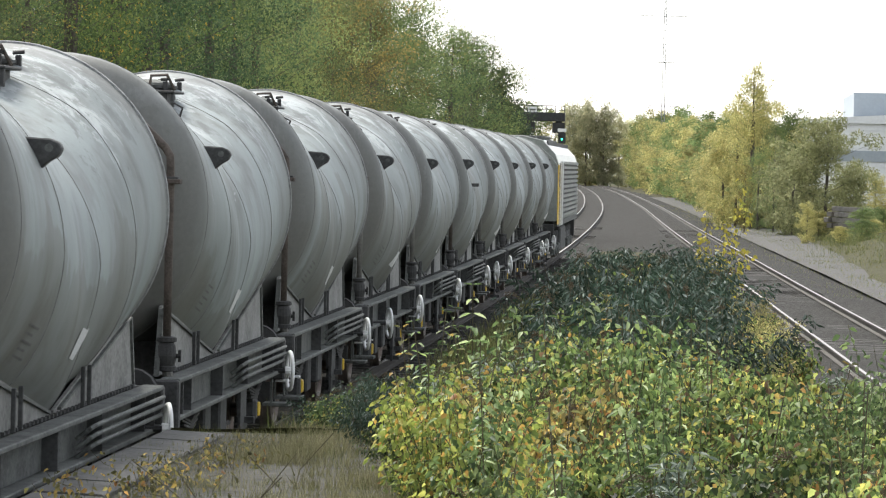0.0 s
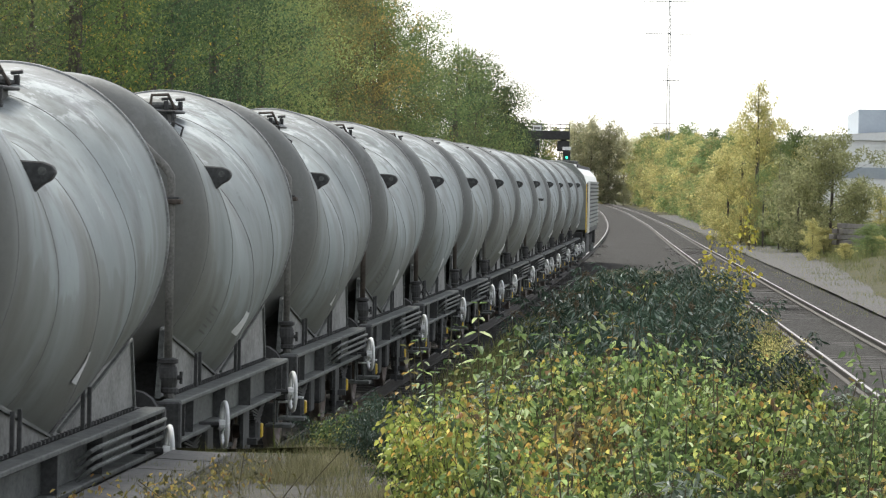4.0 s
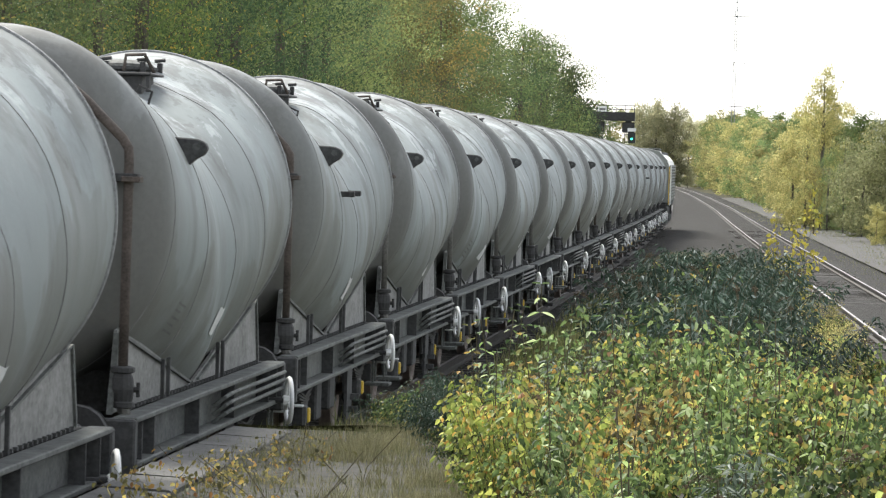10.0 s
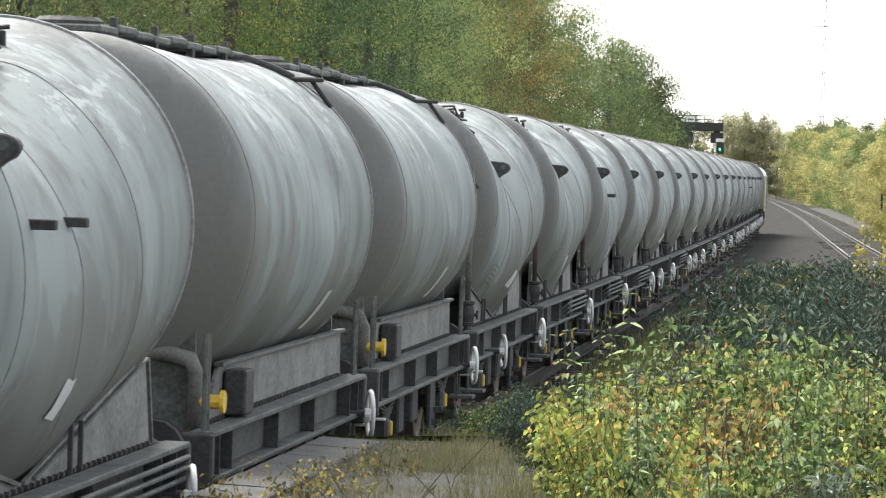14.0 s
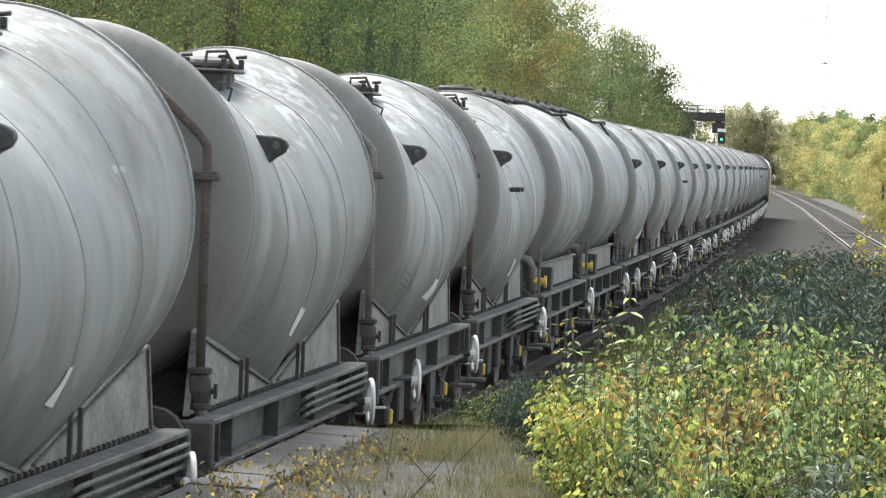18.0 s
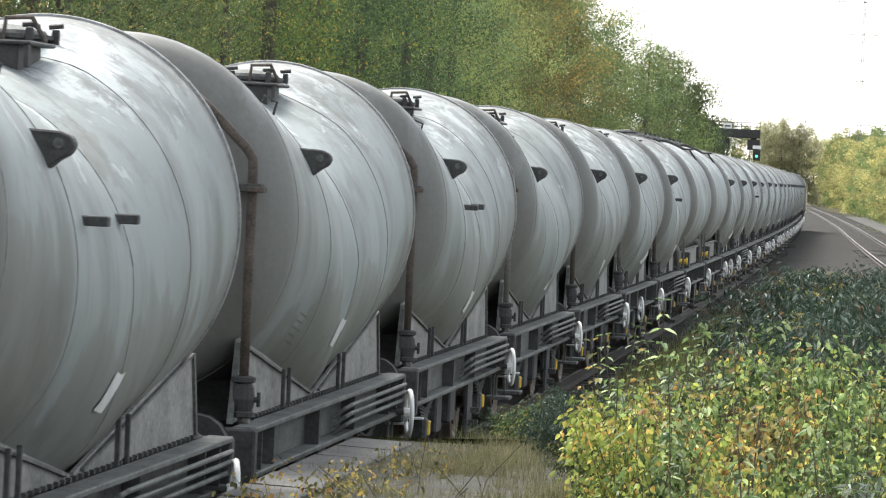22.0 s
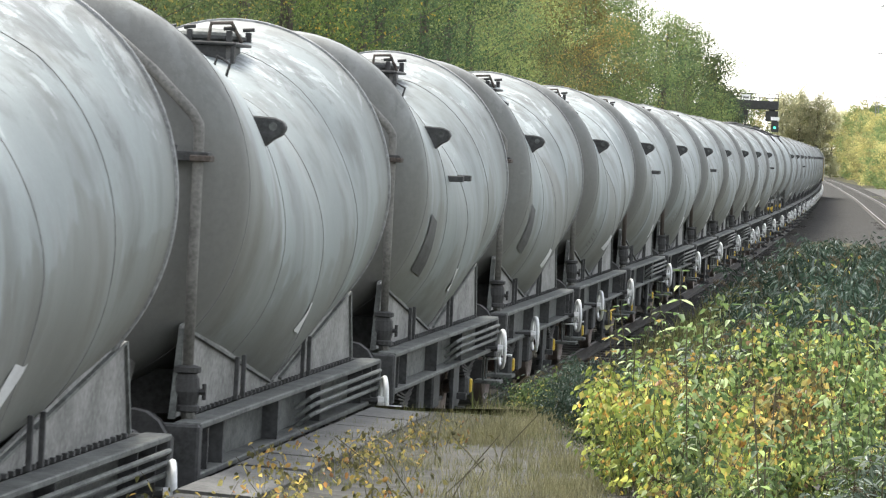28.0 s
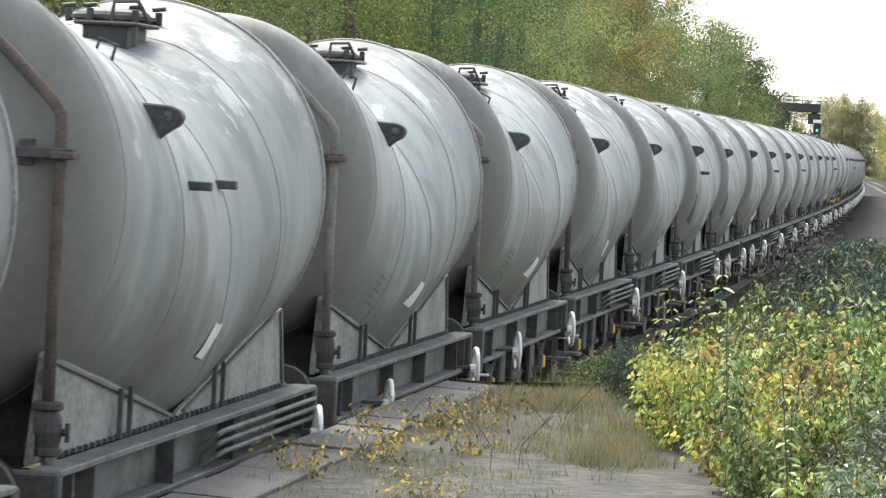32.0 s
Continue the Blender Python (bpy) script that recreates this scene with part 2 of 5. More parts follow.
LEAF_DARK = foliage("dark_green_leaves", [(0.0, (0.050, 0.090, 0.044)), (0.5, (0.078, 0.128, 0.060)), (0.94, (0.128, 0.180, 0.078)), (1.0, (0.22, 0.23, 0.08))], 0.4)
LEAF_OLIVE = foliage("olive_autumn_leaves", [(0.0, (0.098, 0.145, 0.058)), (0.5, (0.140, 0.192, 0.074)), (0.92, (0.200, 0.245, 0.095)), (1.0, (0.29, 0.27, 0.09))], 0.45)
LEAF_GOLD = foliage("yellow_green_autumn_leaves", [(0.0, (0.21, 0.215, 0.090)), (0.5, (0.32, 0.31, 0.125)), (0.9, (0.46, 0.40, 0.17))], 0.6)
LEAF_RUST = foliage("orange_brown_autumn_leaves", [(0.0, (0.110, 0.118, 0.048)), (0.45, (0.165, 0.160, 0.060)), (0.75, (0.245, 0.195, 0.066)), (0.95, (0.35, 0.24, 0.075))], 0.45)
LEAF_PALE = foliage("pale_green_willow_leaves", [(0.0, (0.17, 0.185, 0.090)), (0.5, (0.26, 0.275, 0.135)), (0.9, (0.36, 0.355, 0.19))], 0.55)
LEAF_BUSH = foliage("bright_bramble_leaves", [(0.0, (0.028, 0.046, 0.018)), (0.28, (0.080, 0.122, 0.042)), (0.55, (0.185, 0.250, 0.078)), (0.80, (0.345, 0.395, 0.125)), (0.92, (0.52, 0.45, 0.12)), (0.95, (0.38, 0.22, 0.07)), (0.97, (0.13, 0.085, 0.05))], 0.5, 0.5)
LEAF_TAWNY = foliage("tawny_fading_bramble_leaves", [(0.0, (0.065, 0.065, 0.028)), (0.3, (0.165, 0.155, 0.06)), (0.6, (0.32, 0.28, 0.10)), (0.84, (0.54, 0.38, 0.11)), (0.95, (0.28, 0.14, 0.055))], 0.5, 0.5)
LEAF_UMBER = foliage("brown_olive_leaves", [(0.0, (0.072, 0.098, 0.046)), (0.5, (0.108, 0.140, 0.060)), (0.90, (0.165, 0.190, 0.076)), (0.97, (0.28, 0.23, 0.07)), (1.0, (0.38, 0.29, 0.08))], 0.45)
# far trees only: distance haze is painted in as these pale leaf colours
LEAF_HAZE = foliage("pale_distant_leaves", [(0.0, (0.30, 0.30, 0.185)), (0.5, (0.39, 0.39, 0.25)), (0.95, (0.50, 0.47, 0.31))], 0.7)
LEAF_IVY = foliage("very_dark_ivy_leaves", [(0.0, (0.022, 0.040, 0.026)), (0.5, (0.038, 0.062, 0.038)), (0.95, (0.075, 0.105, 0.06))], 0.2)
LEAF_SILVER = foliage("silver_green_buddleia_leaves", [(0.0, (0.060, 0.090, 0.060)), (0.5, (0.115, 0.155, 0.105)), (0.8, (0.22, 0.27, 0.21)), (1.0, (0.42, 0.46, 0.40))], 0.25, 0.5)
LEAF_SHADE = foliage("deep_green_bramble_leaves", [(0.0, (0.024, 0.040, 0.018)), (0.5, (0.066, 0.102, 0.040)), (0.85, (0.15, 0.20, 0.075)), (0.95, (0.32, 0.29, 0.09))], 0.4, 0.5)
LEAF_LIME = foliage("lime_yellow_leaves", [(0.0, (0.10, 0.14, 0.035)), (0.4, (0.25, 0.31, 0.075)), (0.8, (0.42, 0.43, 0.11)), (0.95, (0.48, 0.30, 0.08))], 0.45, 0.5)
LEAF_FLECK = foliage("bright_green_leaves_flecked_yellow", [(0.0, (0.085, 0.130, 0.046)), (0.5, (0.145, 0.205, 0.066)), (0.90, (0.22, 0.27, 0.085)), (0.95, (0.40, 0.33, 0.07)), (1.0, (0.46, 0.30, 0.06))], 0.45)
LEAF_LIGHT = foliage("light_yellow_green_leaves", [(0.0, (0.145, 0.185, 0.070)), (0.5, (0.195, 0.240, 0.090)), (0.95, (0.27, 0.300, 0.112))], 0.5)
LEAF_NETTLE = foliage("fresh_green_nettle_leaves", [(0.0, (0.050, 0.085, 0.036)), (0.5, (0.140, 0.205, 0.075)), (0.85, (0.28, 0.36, 0.14)), (1.0, (0.42, 0.48, 0.28))], 0.45, 0.5)
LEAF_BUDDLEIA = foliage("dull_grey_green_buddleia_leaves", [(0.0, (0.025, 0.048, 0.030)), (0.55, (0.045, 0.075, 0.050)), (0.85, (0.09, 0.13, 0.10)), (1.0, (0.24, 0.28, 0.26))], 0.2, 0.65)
LEAF_YELLOW = foliage("clear_yellow_autumn_leaves", [(0.0, (0.30, 0.27, 0.05)), (0.5, (0.45, 0.38, 0.06)), (1.0, (0.28, 0.30, 0.07))], 0.4, 0.5)
STRAW = foliage("dry_pale_grass", [(0.0, (0.125, 0.125, 0.062)), (0.5, (0.215, 0.205, 0.115)), (0.9, (0.33, 0.31, 0.19))], 0.3, 0.7)
GRASS = foliage("green_rough_grass", [(0.0, (0.070, 0.092, 0.032)), (0.6, (0.130, 0.145, 0.052)), (0.95, (0.235, 0.22, 0.095))], 0.3, 0.7)
GLOW = Mat("green_signal_lamp", 0.3)
GLOW.b.inputs["Emission Color"].default_value = (0.05, 1.0, 0.55, 1)
GLOW.b.inputs["Emission Strength"].default_value = 1.6
GLOW = GLOW.colour((0.05, 0.5, 0.3)).done()


# ---------------------------------------------------------------- mesh helpers
def part(name, bm, material, parent=None, label="", smooth=False):
    """Link a bmesh as one mesh object, under parent where given."""
    me = bpy.data.meshes.new(name)
    if smooth:
        for f in bm.faces:
            f.smooth = True
    bm.to_mesh(me)
    bm.free()
    me.materials.append(material)
    ob = new(name, me)
    ob.parent = parent
    if label:
        ob["label"] = label
    return ob


def mesh_part(name, verts, faces, material, parent=None, label="", smooth=False):
    me = bpy.data.meshes.new(name)
    me.from_pydata([tuple(v) for v in verts], [], faces)
    me.materials.append(material)
    if smooth:
        me.polygons.foreach_set("use_smooth", [True] * len(me.polygons))
    ob = new(name, me)
    ob.parent = parent
    if label:
        ob["label"] = label
    return ob


def again(ob, parent, x=0, y=0, z=0, rx=0, ry=0, rz=0):
    """Another piece on the same mesh."""
    o = new(ob.name.split(".")[0], ob.data)
    o.parent = parent
    o.matrix_basis = pose(x, y, z, rx, ry, rz)
    if "label" in ob:
        o["label"] = ob["label"]
    return o


def box(bm, lo, hi, bevel=0.0):
    """A box between two corners, with bevelled edges."""
    m = Matrix.LocRotScale([(a + b) / 2 for a, b in zip(lo, hi)], None, [abs(b - a) for a, b in zip(lo, hi)])
    r = bmesh.ops.create_cube(bm, size=1, matrix=m)
    if bevel:
        edges = list({e for v in r["verts"] for e in v.link_edges})
        bmesh.ops.bevel(bm, geom=edges, offset=bevel, segments=1, affect="EDGES")
    return bm


def boxes(*ones, bevel=0.006):
    bm = bmesh.new()
    for lo, hi in ones:
        box(bm, lo, hi, bevel)
    return bm


def rod(bm, a, b, r, r2=None, n=8):
    """A round bar from a to b."""
    a, b = Vector(a), Vector(b)
    d = b - a
    m = Matrix.Translation((a + b) / 2) @ d.to_track_quat("Z", "Y").to_matrix().to_4x4()
    bmesh.ops.create_cone(bm, cap_ends=True, segments=n, radius1=r, radius2=r if r2 is None else r2, depth=d.length, matrix=m)
    return bm


def tube(bm, points, r, n=8):
    """A bent pipe through points."""
    pts = [Vector(p) for p in points]
    rings = []
    for i, p in enumerate(pts):
        d = (pts[min(i + 1, len(pts) - 1)] - pts[max(i - 1, 0)]).normalized()
        u = d.orthogonal().normalized() if not rings else (side - d * side.dot(d)).normalized()
        side = u
        v = d.cross(u)
        rings.append([bm.verts.new(p + (u * math.cos(k * 2 * math.pi / n) + v * math.sin(k * 2 * math.pi / n)) * r) for k in range(n)])
    for a, b in zip(rings, rings[1:]):
        for k in range(n):
            bm.faces.new((a[k], a[(k + 1) % n], b[(k + 1) % n], b[k]))
    bm.faces.new(rings[0][::-1])
    bm.faces.new(rings[-1])
    return bm


def prism(bm, outline, lo, hi, axis="x"):
    """An outline of (a, b) pairs pushed from lo to hi along an axis."""
    def at(a, b, c):
        return {"x": (c, a, b), "y": (a, c, b), "z": (a, b, c)}[axis]
    one = [bm.verts.new(at(a, b, lo)) for a, b in outline]
    two = [bm.verts.new(at(a, b, hi)) for a, b in outline]
    n = len(outline)
    bm.faces.new(one)
    bm.faces.new(two[::-1])
    for k in range(n):
        bm.faces.new((one[k], two[k], two[(k + 1) % n], one[(k + 1) % n]))
    bmesh.ops.recalc_face_normals(bm, faces=bm.faces)
    return bm


def lathe(bm, profile, n=24, axis="y", centre=(0, 0, 0)):
    """Turn a profile of (along, radius) round an axis."""
    rings = []
    for a, r in profile:
        ring = []
        for k in range(n):
            u, v = r * math.cos(2 * math.pi * k / n), r * math.sin(2 * math.pi * k / n)
            p = {"x": (a, u, v), "y": (u, a, v), "z": (u, v, a)}[axis]
            ring.append(bm.verts.new(Vector(p) + Vector(centre)))
        rings.append(ring)
    for a, b in zip(rings, rings[1:]):
        for k in range(n):
            bm.faces.new((a[k], a[(k + 1) % n], b[(k + 1) % n], b[k]))
    bm.faces.new(rings[0][::-1])
    bm.faces.new(rings[-1])
    bmesh.ops.recalc_face_normals(bm, faces=bm.faces)
    return bm


def thing(name, label, category, group="", kind=""):
    return tagged(new(name), label, category, group, kind)


# ---------------------------------------------------------------- the line of the railway
def line_x(y):
    """The middle of the train's track: straight at first, then a long bend to the left."""
    near, far = max(0.0, min(y, 300.0) - 55.0), max(0.0, y - 300.0)
    return -5.45 - 6.35e-5 * near * near - 0.0311 * far - 3e-5 * far * far


def line_turn(y):
    """The bend's direction there, in degrees to the left."""
    return math.degrees(math.atan((line_x(y - 0.5) - line_x(y + 0.5))))


GAP = ((-80, 12.6), (0, 10.3), (50, 8.75), (75, 7.9), (100, 7.16), (140, 6.26), (176, 5.51), (230, 4.86), (340, 4.45), (900, 4.4))


def second_x(y):
    """The middle of the other track, which draws nearer with distance."""
    def g(v):
        return float(np.interp(v, [a for a, _ in GAP], [b for _, b in GAP]))
    return line_x(y) + sum(g(y + k) for k in (-24, -12, 0, 12, 24)) / 5


def strip(name, x_lo, x_hi, z, ys, material, parent=None, label="", depth=0.0, rough=0.0):
    """A band along the line between two edges; rough gives it an uneven surface."""
    verts, faces = [], []
    n = 7
    for y in ys:
        a, b = x_lo(y), x_hi(y)
        for k in range(n):
            x = a + (b - a) * k / (n - 1)
            edge = 0.0 if 0 < k < n - 1 else depth
            verts.append((x, y, z - edge + rough * noise.noise((x * 0.9, y * 0.35, 3.1)) + rough * 0.6 * noise.noise((x * 4, y * 2, 7))))
    for i in range(len(ys) - 1):
        for k in range(n - 1):
            a = i * n + k
            faces.append((a, a + 1, a + n + 1, a + n))
    return mesh_part(name, verts, faces, material, parent, label, True)


def steps(lo, hi, by):
    return [lo + by * i for i in range(int((hi - lo) / by) + 1)]


def rail(name, offset, middle, lo, hi, parent):
    """One running rail: foot, web and head in one section, with a bright top of its own."""
    sec = ((-0.07, -0.15), (0.07, -0.15), (0.07, -0.13), (0.012, -0.11), (0.012, -0.045), (0.035, -0.035), (0.035, -0.002), (-0.035, -0.002), (-0.035, -0.035), (-0.012, -0.045), (-0.012, -0.11), (-0.07, -0.13))
    ys = steps(lo, min(hi, 160), 4) + steps(min(hi, 160) + 8, hi, 8)
    verts, faces = [], []
    for y in ys:
        verts += [(middle(y) + offset + a, y, b) for a, b in sec]
    n = len(sec)
    for i in range(len(ys) - 1):
        for k in range(n):
            a, b = i * n + k, i * n + (k + 1) % n
            faces.append((a, b, b + n, a + n))
    ob = mesh_part(name, verts, faces, RAIL_SIDE, parent)
    tv, tf = [], []
    for y in ys:
        tv += [(middle(y) + offset - 0.024, y, -0.001), (middle(y) + offset - 0.017, y, 0.002), (middle(y) + offset + 0.017, y, 0.002), (middle(y) + offset + 0.024, y, -0.001)]
    for i in range(len(ys) - 1):
        for k in range(3):
            a = i * 4 + k
            tf.append((a, a + 1, a + 5, a + 4))
    mesh_part("railhead", tv, tf, RAILTOP, ob, "bright worn running surface")
    return ob


# ---------------------------------------------------------------- ground and tracks
def build_ground():
    xs = [-1500, -400, -120, -60] + [-40 + 4 * i for i in range(31)] + [120, 400, 1500]
    ys = [-400, -150, -60] + [-40 + 5 * i for i in range(60)] + [300, 380, 500, 700, 1200, 3000]
    verts = [(x, y, -0.42 + (0.10 * noise.noise((x * 0.12, y * 0.12, 0)) if abs(x) < 100 else 0.0)
              + (max(0.0, min(3.0, (line_x(y) - 5.0 - x) * 0.28)) if x > -300 else 3.0) + 0.95 * max(0.0, min(1.0, (x - second_x(y) - 3.4 - 0.011 * max(0.0, y)) / 2.2))) for y in ys for x in xs]
    n = len(xs)
    faces = [(j * n + i, j * n + i + 1, (j + 1) * n + i + 1, (j + 1) * n + i) for j in range(len(ys) - 1) for i in range(n - 1)]
    tagged(mesh_part("ground", verts, faces, EARTH, None, "", True), "rough brown earth with thin grass", "ground", "", "structure")
    ys = steps(-60, 200, 4) + steps(210, 700, 12)
    tagged(strip("ballast_bed", lambda y: line_x(y) - 2.6, lambda y: max(line_x(y) + 2.4, second_x(y) + 3.9), -0.17, ys, BALLAST, None, "", 0.25, 0.05), "grey brown stone ballast under both tracks", "ballast", "", "structure")
    ys = steps(20, 420, 5)
    tagged(strip("gravel_road", lambda y: second_x(y) + 2.5, lambda y: second_x(y) + 3.6 + 0.011 * y, -0.15, ys, GRAVEL, None, "", 0.05, 0.05), "pale grey gravel service road beside the line", "road", "", "structure")


def build_tracks():
    for middle, label, lo, hi in ((line_x, "railway track carrying the cement train", -60, 700), (second_x, "second railway track with bright worn rails", -10, 700)):
        track = thing("railway_track", label, "track", "tracks", "structure")
        for side in (-0.7525, 0.7525):
            rail("rail", side, middle, lo, hi, track)
        bm = bmesh.new()
        prism(bm, ((-1.25, -0.32), (1.25, -0.32), (1.25, -0.165), (1.22, -0.152), (-1.22, -0.152), (-1.25, -0.165)), -0.125, 0.125, "y")
        first = part("sleeper", bm, SLEEPER, track)
        first.matrix_basis = pose(middle(20), 20, 0)
        for i in range(1, 250):
            y = 20 + 0.7 * i
            again(first, track, middle(y), y, random.uniform(-0.024, -0.010), 0, 0, line_turn(y) + random.uniform(-0.5, 0.5))


# ---------------------------------------------------------------- the cement wagons
R, ZC, HALF = 1.29, 2.49, 3.05
DIP = 0.46


def axis(y, deep=DIP):
    """Height of the tank's axis: two straight barrels that slope down to meet at mid-wagon."""
    return ZC - deep * max(0.0, 1 - abs(y) / HALF)


DENT = [0]


def dent(p):
    """The way in which the shell is knocked in at p; it differs from tank to tank."""
    calm = min(1.0, 3 * max(0.0, 1 - abs(p.y) / HALF))
    d = noise.noise((p.x * 0.9 + 31 * DENT[0], p.y * 1.1, p.z * 0.9)) * 0.085 * calm
    if d >= 0 or p.x <= 0:
        return Vector((0, 0, 0))
    return Vector((p.x, 0, p.z - axis(p.y))).normalized() * d


def skin(y, angle, deep=DIP, out=0.0):
    """A point on the barrel; angle in degrees up from the platform side."""
    a = radians(angle)
    r = R + out
    p = Vector((r * math.cos(a), y, axis(y, deep) + r * math.sin(a)))
    return p + dent(p)


def barrel(deep):
    """The tank shell, a little dented and wavy; each one differs."""
    bm = bmesh.new()
    DENT[0] += 1
    n = 64
    ends = [(HALF + 0.48 * math.sin(u), R * math.cos(u)) for u in [math.pi / 2 * k / 9 for k in range(9, 0, -1)]]
    ys = [(-y, r if r > 1e-6 else 0) for y, r in ends] + [(HALF * k / 12, R) for k in range(-12, 13)] + [(y, r if r > 1e-6 else 0) for y, r in reversed(ends)]
    rings = []
    for y, r in ys:
        if r == 0:
            rings.append([bm.verts.new((0, y, ZC))])
            continue
        rings.append([bm.verts.new((r * math.cos(2 * math.pi * k / n), y, axis(y, deep) + r * math.sin(2 * math.pi * k / n))) for k in range(n)])
    for a, b in zip(rings, rings[1:]):
        for k in range(n):
            q = [a[k % len(a)], a[(k + 1) % len(a)], b[(k + 1) % len(b)], b[k % len(b)]]
            q = list(dict.fromkeys(q))
            bm.faces.new(q).smooth = True
    for v in bm.verts:
        v.co += dent(v.co)
    bmesh.ops.recalc_face_normals(bm, faces=bm.faces)
    return bm


def ring(y, deep, width, out, lo=-180, hi=180):
    """A thin band round the barrel."""
    bm = bmesh.new()
    count = 56
    rows = []
    for k in range(count + 1):
        a = lo + (hi - lo) * k / count
        rows.append([bm.verts.new(skin(y + dy, a, deep, o)) for dy, o in ((-width / 2, -0.02), (-width / 3, out), (width / 3, out), (width / 2, -0.02))])
    for p, q in zip(rows, rows[1:]):
        for k in range(3):
            bm.faces.new((p[k], p[k + 1], q[k + 1], q[k]))
    return bm


def patch(y0, y1, a0, a1, deep, out=0.006, lean=0.0):
    """A sheet that lies on the barrel."""
    bm = bmesh.new()
    g = [[bm.verts.new(skin(y0 + (y1 - y0) * i / 3 + lean * j / 4, a0 + (a1 - a0) * j / 4, deep, out)) for i in range(4)] for j in range(5)]
    for j in range(4):
        for i in range(3):
            bm.faces.new((g[j][i], g[j][i + 1], g[j + 1][i + 1], g[j + 1][i]))
    return bm


def wheelset():
    bm = bmesh.new()
    rod(bm, (-0.95, 0, 0), (0.95, 0, 0), 0.07, n=10)
    for s in (-1, 1):
        lathe(bm, [(s * 0.685, 0.40), (s * 0.70, 0.49), (s * 0.725, 0.47), (s * 0.74, 0.46), (s * 0.82, 0.45), (s * 0.825, 0.39), (s * 0.79, 0.36), (s * 0.77, 0.16), (s * 0.84, 0.13), (s * 0.84, 0.09)], 18, "x")
        for k in range(4):
            a = k * math.pi / 2
            rod(bm, (s * 0.775, 0.26 * math.cos(a), 0.26 * math.sin(a)), (s * 0.80, 0.26 * math.cos(a), 0.26 * math.sin(a)), 0.04, n=6)
    return bm


def brake_wheel(parent, y, z, x=1.30, tilt=0):
    """A white handbrake wheel with its boss, three spokes and shaft."""
    bm = bmesh.new()
    tube(bm, [(0, 0.19 * math.cos(a), 0.19 * math.sin(a)) for a in [2 * math.pi * k / 20 for k in range(21)]], 0.021, 6)
    w = part("handbrake_wheel", bm, WHITE, parent, "white painted handbrake wheel", True)
    w.matrix_basis = pose(x, y, z, tilt, 0, 16)
    bm = bmesh.new()
    for k in range(3):
        a = math.pi / 2 + k * 2 * math.pi / 3
        rod(bm, (0, 0, 0), (0, 0.18 * math.cos(a), 0.18 * math.sin(a)), 0.012, n=6)
    rod(bm, (-0.05, 0, 0), (0.03, 0, 0), 0.045, n=8)
    part("spokes", bm, WHITE, w)
    bm = bmesh.new()
    rod(bm, (-0.22, 0, 0), (-0.05, 0, 0), 0.025)
    part("shaft", bm, BLACK, w)
    return w


def hatch(parent, y):
    """The filling hatch: collar, lid with its clamps, and a side plate."""
    top = axis(y) + R - 0.06
    bm = bmesh.new()
    lathe(bm, [(top - 0.14, 0.25), (top + 0.035, 0.25), (top + 0.035, 0.29), (top + 0.06, 0.29), (top + 0.06, 0.0001)], 20, "z", (0, y, 0))
    h = part("hatch", bm, FRAME, parent, "dark filling hatch with a clamped lid")
    bm = bmesh.new()
    lathe(bm, [(top + 0.06, 0.26), (top + 0.085, 0.24), (top + 0.115, 0.14), (top + 0.125, 0.0001)], 18, "z", (0, y, 0))
    part("lid", bm, FRAME_PALE, h)
    for k in range(6):
        a = k * math.pi / 3 + 0.2
        bm = bmesh.new()
        cx, cy = 0.30 * math.cos(a), y + 0.30 * math.sin(a)
        box(bm, (cx - 0.022, cy - 0.022, top - 0.01), (cx + 0.022, cy + 0.022, top + 0.10), 0.006)
        rod(bm, (cx - 0.045, cy, top + 0.115), (cx + 0.045, cy, top + 0.125), 0.016, n=6)
        part("clamp", bm, BLACK, h)
    bm = bmesh.new()
    tube(bm, [(0.05, y - 0.28, top + 0.02), (0.07, y - 0.30, top + 0.15), (0.22, y - 0.26, top + 0.16), (0.27, y - 0.1, top + 0.02)], 0.016, 6)
    part("hatch_guard", bm, RUST, h, "bent rusty guard bar")
    part("hinge", boxes(((-0.08, y + 0.22, top + 0.02), (0.08, y + 0.36, top + 0.10)), bevel=0.012), RUST, h)
    low = axis(y - 0.8) + R
    bm = bmesh.new()
    box(bm, (0.0, y - 1.12, low + 0.03), (0.42, y - 0.46, low + 0.055), 0.008)
    box(bm, (0.05, y - 1.06, low - 0.12), (0.34, y - 0.50, low + 0.03), 0.004)
    box(bm, (0.38, y - 1.10, low - 0.10), (0.41, y - 1.04, low + 0.03), 0.004)
    part("step_plate", bm, BLACK, parent, "dark footplate on the tank top")


